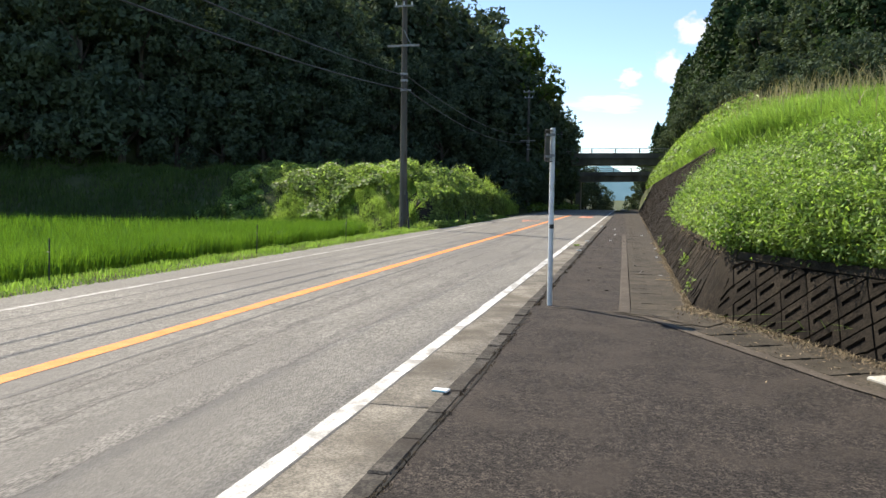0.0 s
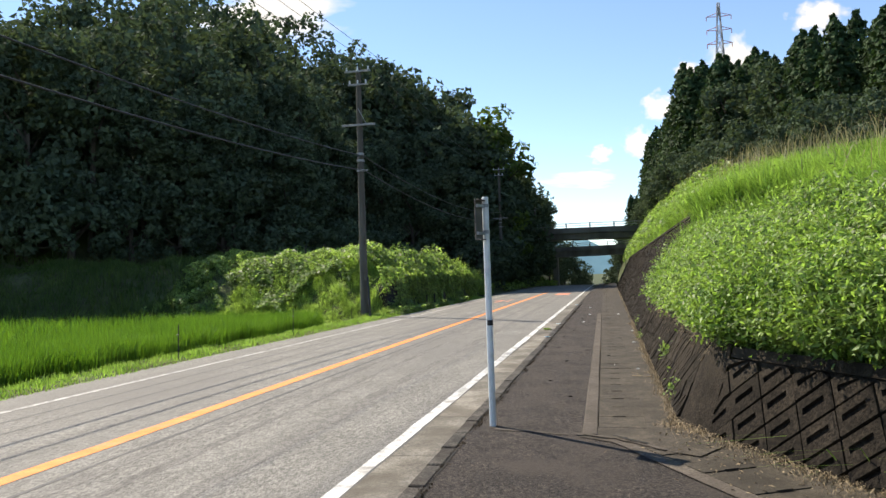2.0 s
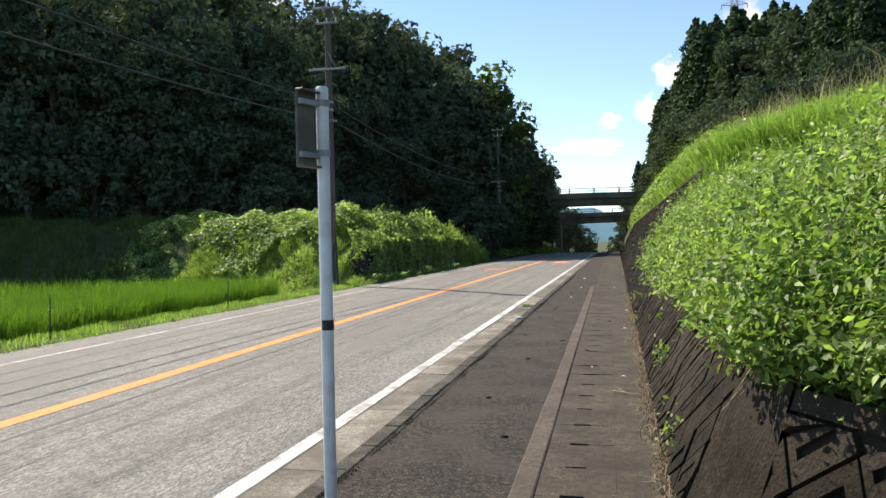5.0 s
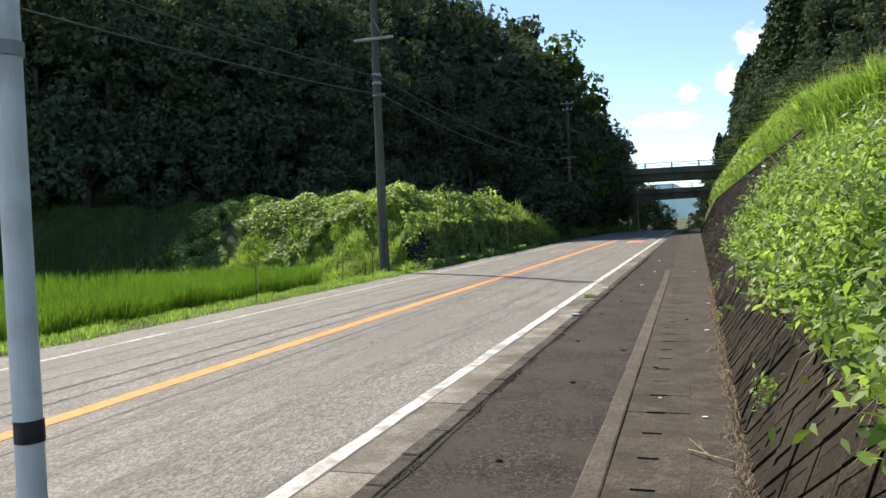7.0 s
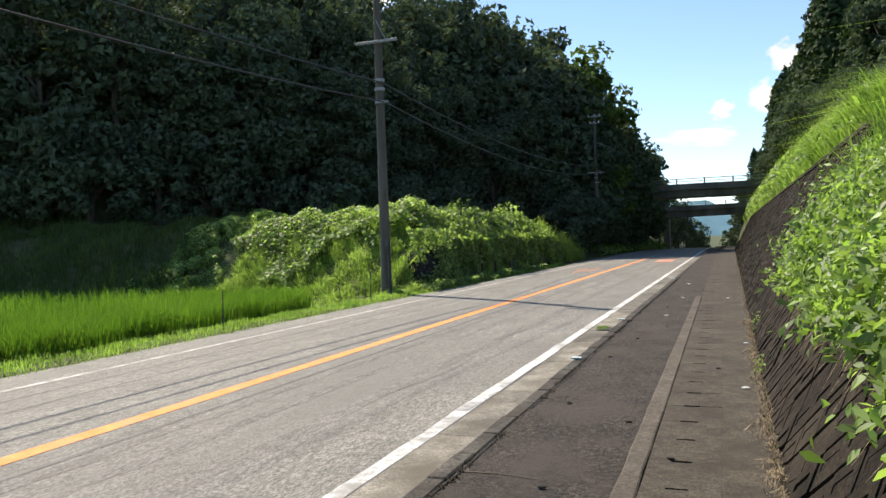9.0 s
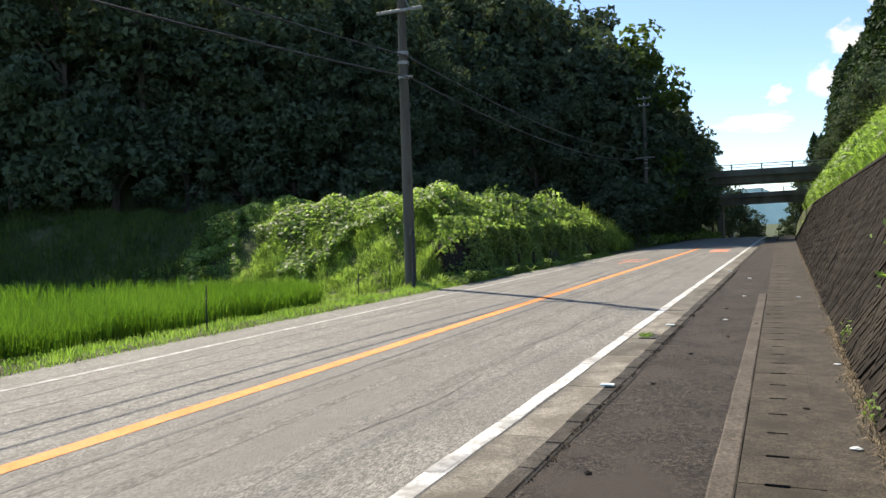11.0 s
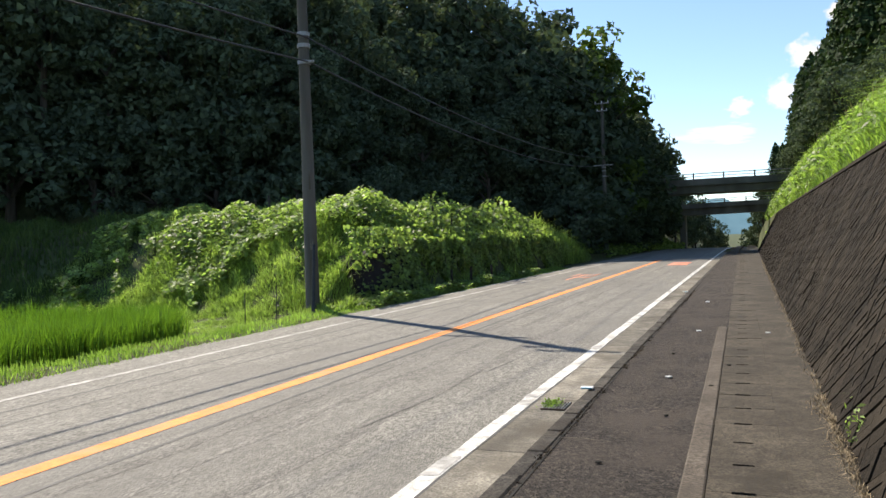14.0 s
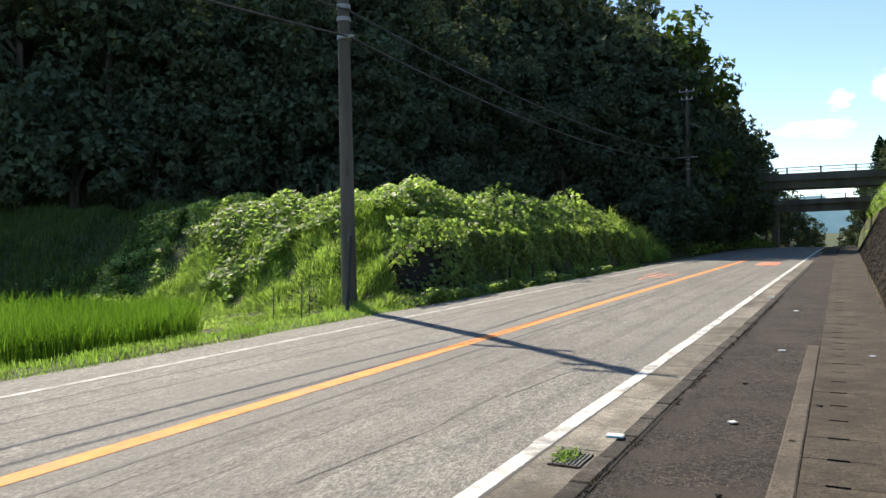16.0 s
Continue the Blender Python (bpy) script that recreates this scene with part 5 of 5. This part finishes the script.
for cx, cy, cz, k in ((1.3, 12.25, 0.3, 50), (1.27, 12.6, 0.22, 25), (1.36, 14.6, 0.5, 90), (1.24, 20.6, 0.2, 70), (1.3, 24.2, 0.3, 60)):
    at = np.stack([r.normal(cx - 0.04, 0.04, k), r.normal(cy, 0.09, k), r.normal(cz, 0.08, k)], 1)
    stuff("wall_weed", leaves("wall_weed", at, r.uniform(0.03, 0.07, k), np.array((-0.7, -0.1, 0.6)), M_HERB, r, 0.7, 0.45), "small green weed rooted in a wall joint", "weed")
twig = thing("dry_twig", "bare dry twig lying beside the wall", "twig", "", (0.84, 14.4, 0.165))
bm = rod((0, 0, 0), (0.27, -0.28, 0.02), 0.007, 0.004, 6)
part("stem", bm, M_LITTER, twig)
part("side_shoot", rod((0.1, -0.1, 0.01), (0.06, 0.12, 0.03), 0.004, 0.002, 5), M_LITTER, twig)
part("side_shoot", rod((0.12, -0.12, 0.01), (0.0, 0.2, 0.02), 0.004, 0.002, 5), M_LITTER, twig)
# dry stems drooping over the wall
n = 160
y = r.uniform(10.6, 24, n)
tz = wall_top(y)
x = FOOT_X + LEAN * (tz - 0.14) + 0.1
a0_ = np.stack([x, y, tz + 0.05], 1)
d = np.stack([-r.uniform(0.1, 0.35, n), r.normal(0, 0.2, n), -r.uniform(0.05, 0.35, n)], 1)
w = np.stack([np.zeros(n), np.full(n, 0.002), np.full(n, 0.002)], 1)
mid = a0_ + d * 0.5 + np.array((0, 0, 0.1))
tip = a0_ + d
c = np.stack([a0_ - w, a0_ + w, mid + w, mid - w], 1)
c2 = np.stack([mid - w, mid + w, tip + w * 0.3, tip - w * 0.3], 1)
stuff("dry_stems", quads_mesh("dry_stems", np.concatenate([c, c2]), M_LITTER), "dry stems drooping over the wall top", "grass")

# ---- walls last: many pieces ----
main_wall = block_wall("wall_east", (FOOT_X, 11.2, 0.13), (0, 1), (1, 0), LEAN, 0.0, 72.0, lambda s: float(wall_top(11.2 + s)) - 0.13, lambda s: 2.0 < s < 26, "dark mossy retaining wall of slanted concrete blocks", True, 0.02)
front_wall = block_wall("wall_south", (FRONT_O[0], FRONT_O[1], 0.1), tuple(FRONT_A), tuple(FRONT_IN), 0.4, 0.0, 9.5, lambda s: 0.82, lambda s: s < 7, "low front retaining wall of slanted concrete blocks")
cw = []
for (x, y), inn, ln, h in (((FOOT_X, 11.22), (1, 0), LEAN, 0.86), ((1.27, 10.85), (0.98, 0.2), 0.46, 0.85), ((FRONT_O[0], FRONT_O[1]), tuple(FRONT_IN), 0.4, 0.84)):
    cw += [(x - 0.05 * inn[0], y - 0.05 * inn[1], 0.0), (x + inn[0] * ln * h - 0.05, y + inn[1] * ln * h, 0.12 + h), (x + inn[0] * (ln * h + 0.4), y + inn[1] * (ln * h + 0.4), 0.12 + h)]
structure("wall_corner", mesh_from("wall_corner", cw, [(0, 3, 4, 1), (1, 4, 5, 2), (3, 6, 7, 4), (4, 7, 8, 5)], M_WALL), "plain concrete corner panel of the retaining wall", "retaining wall")
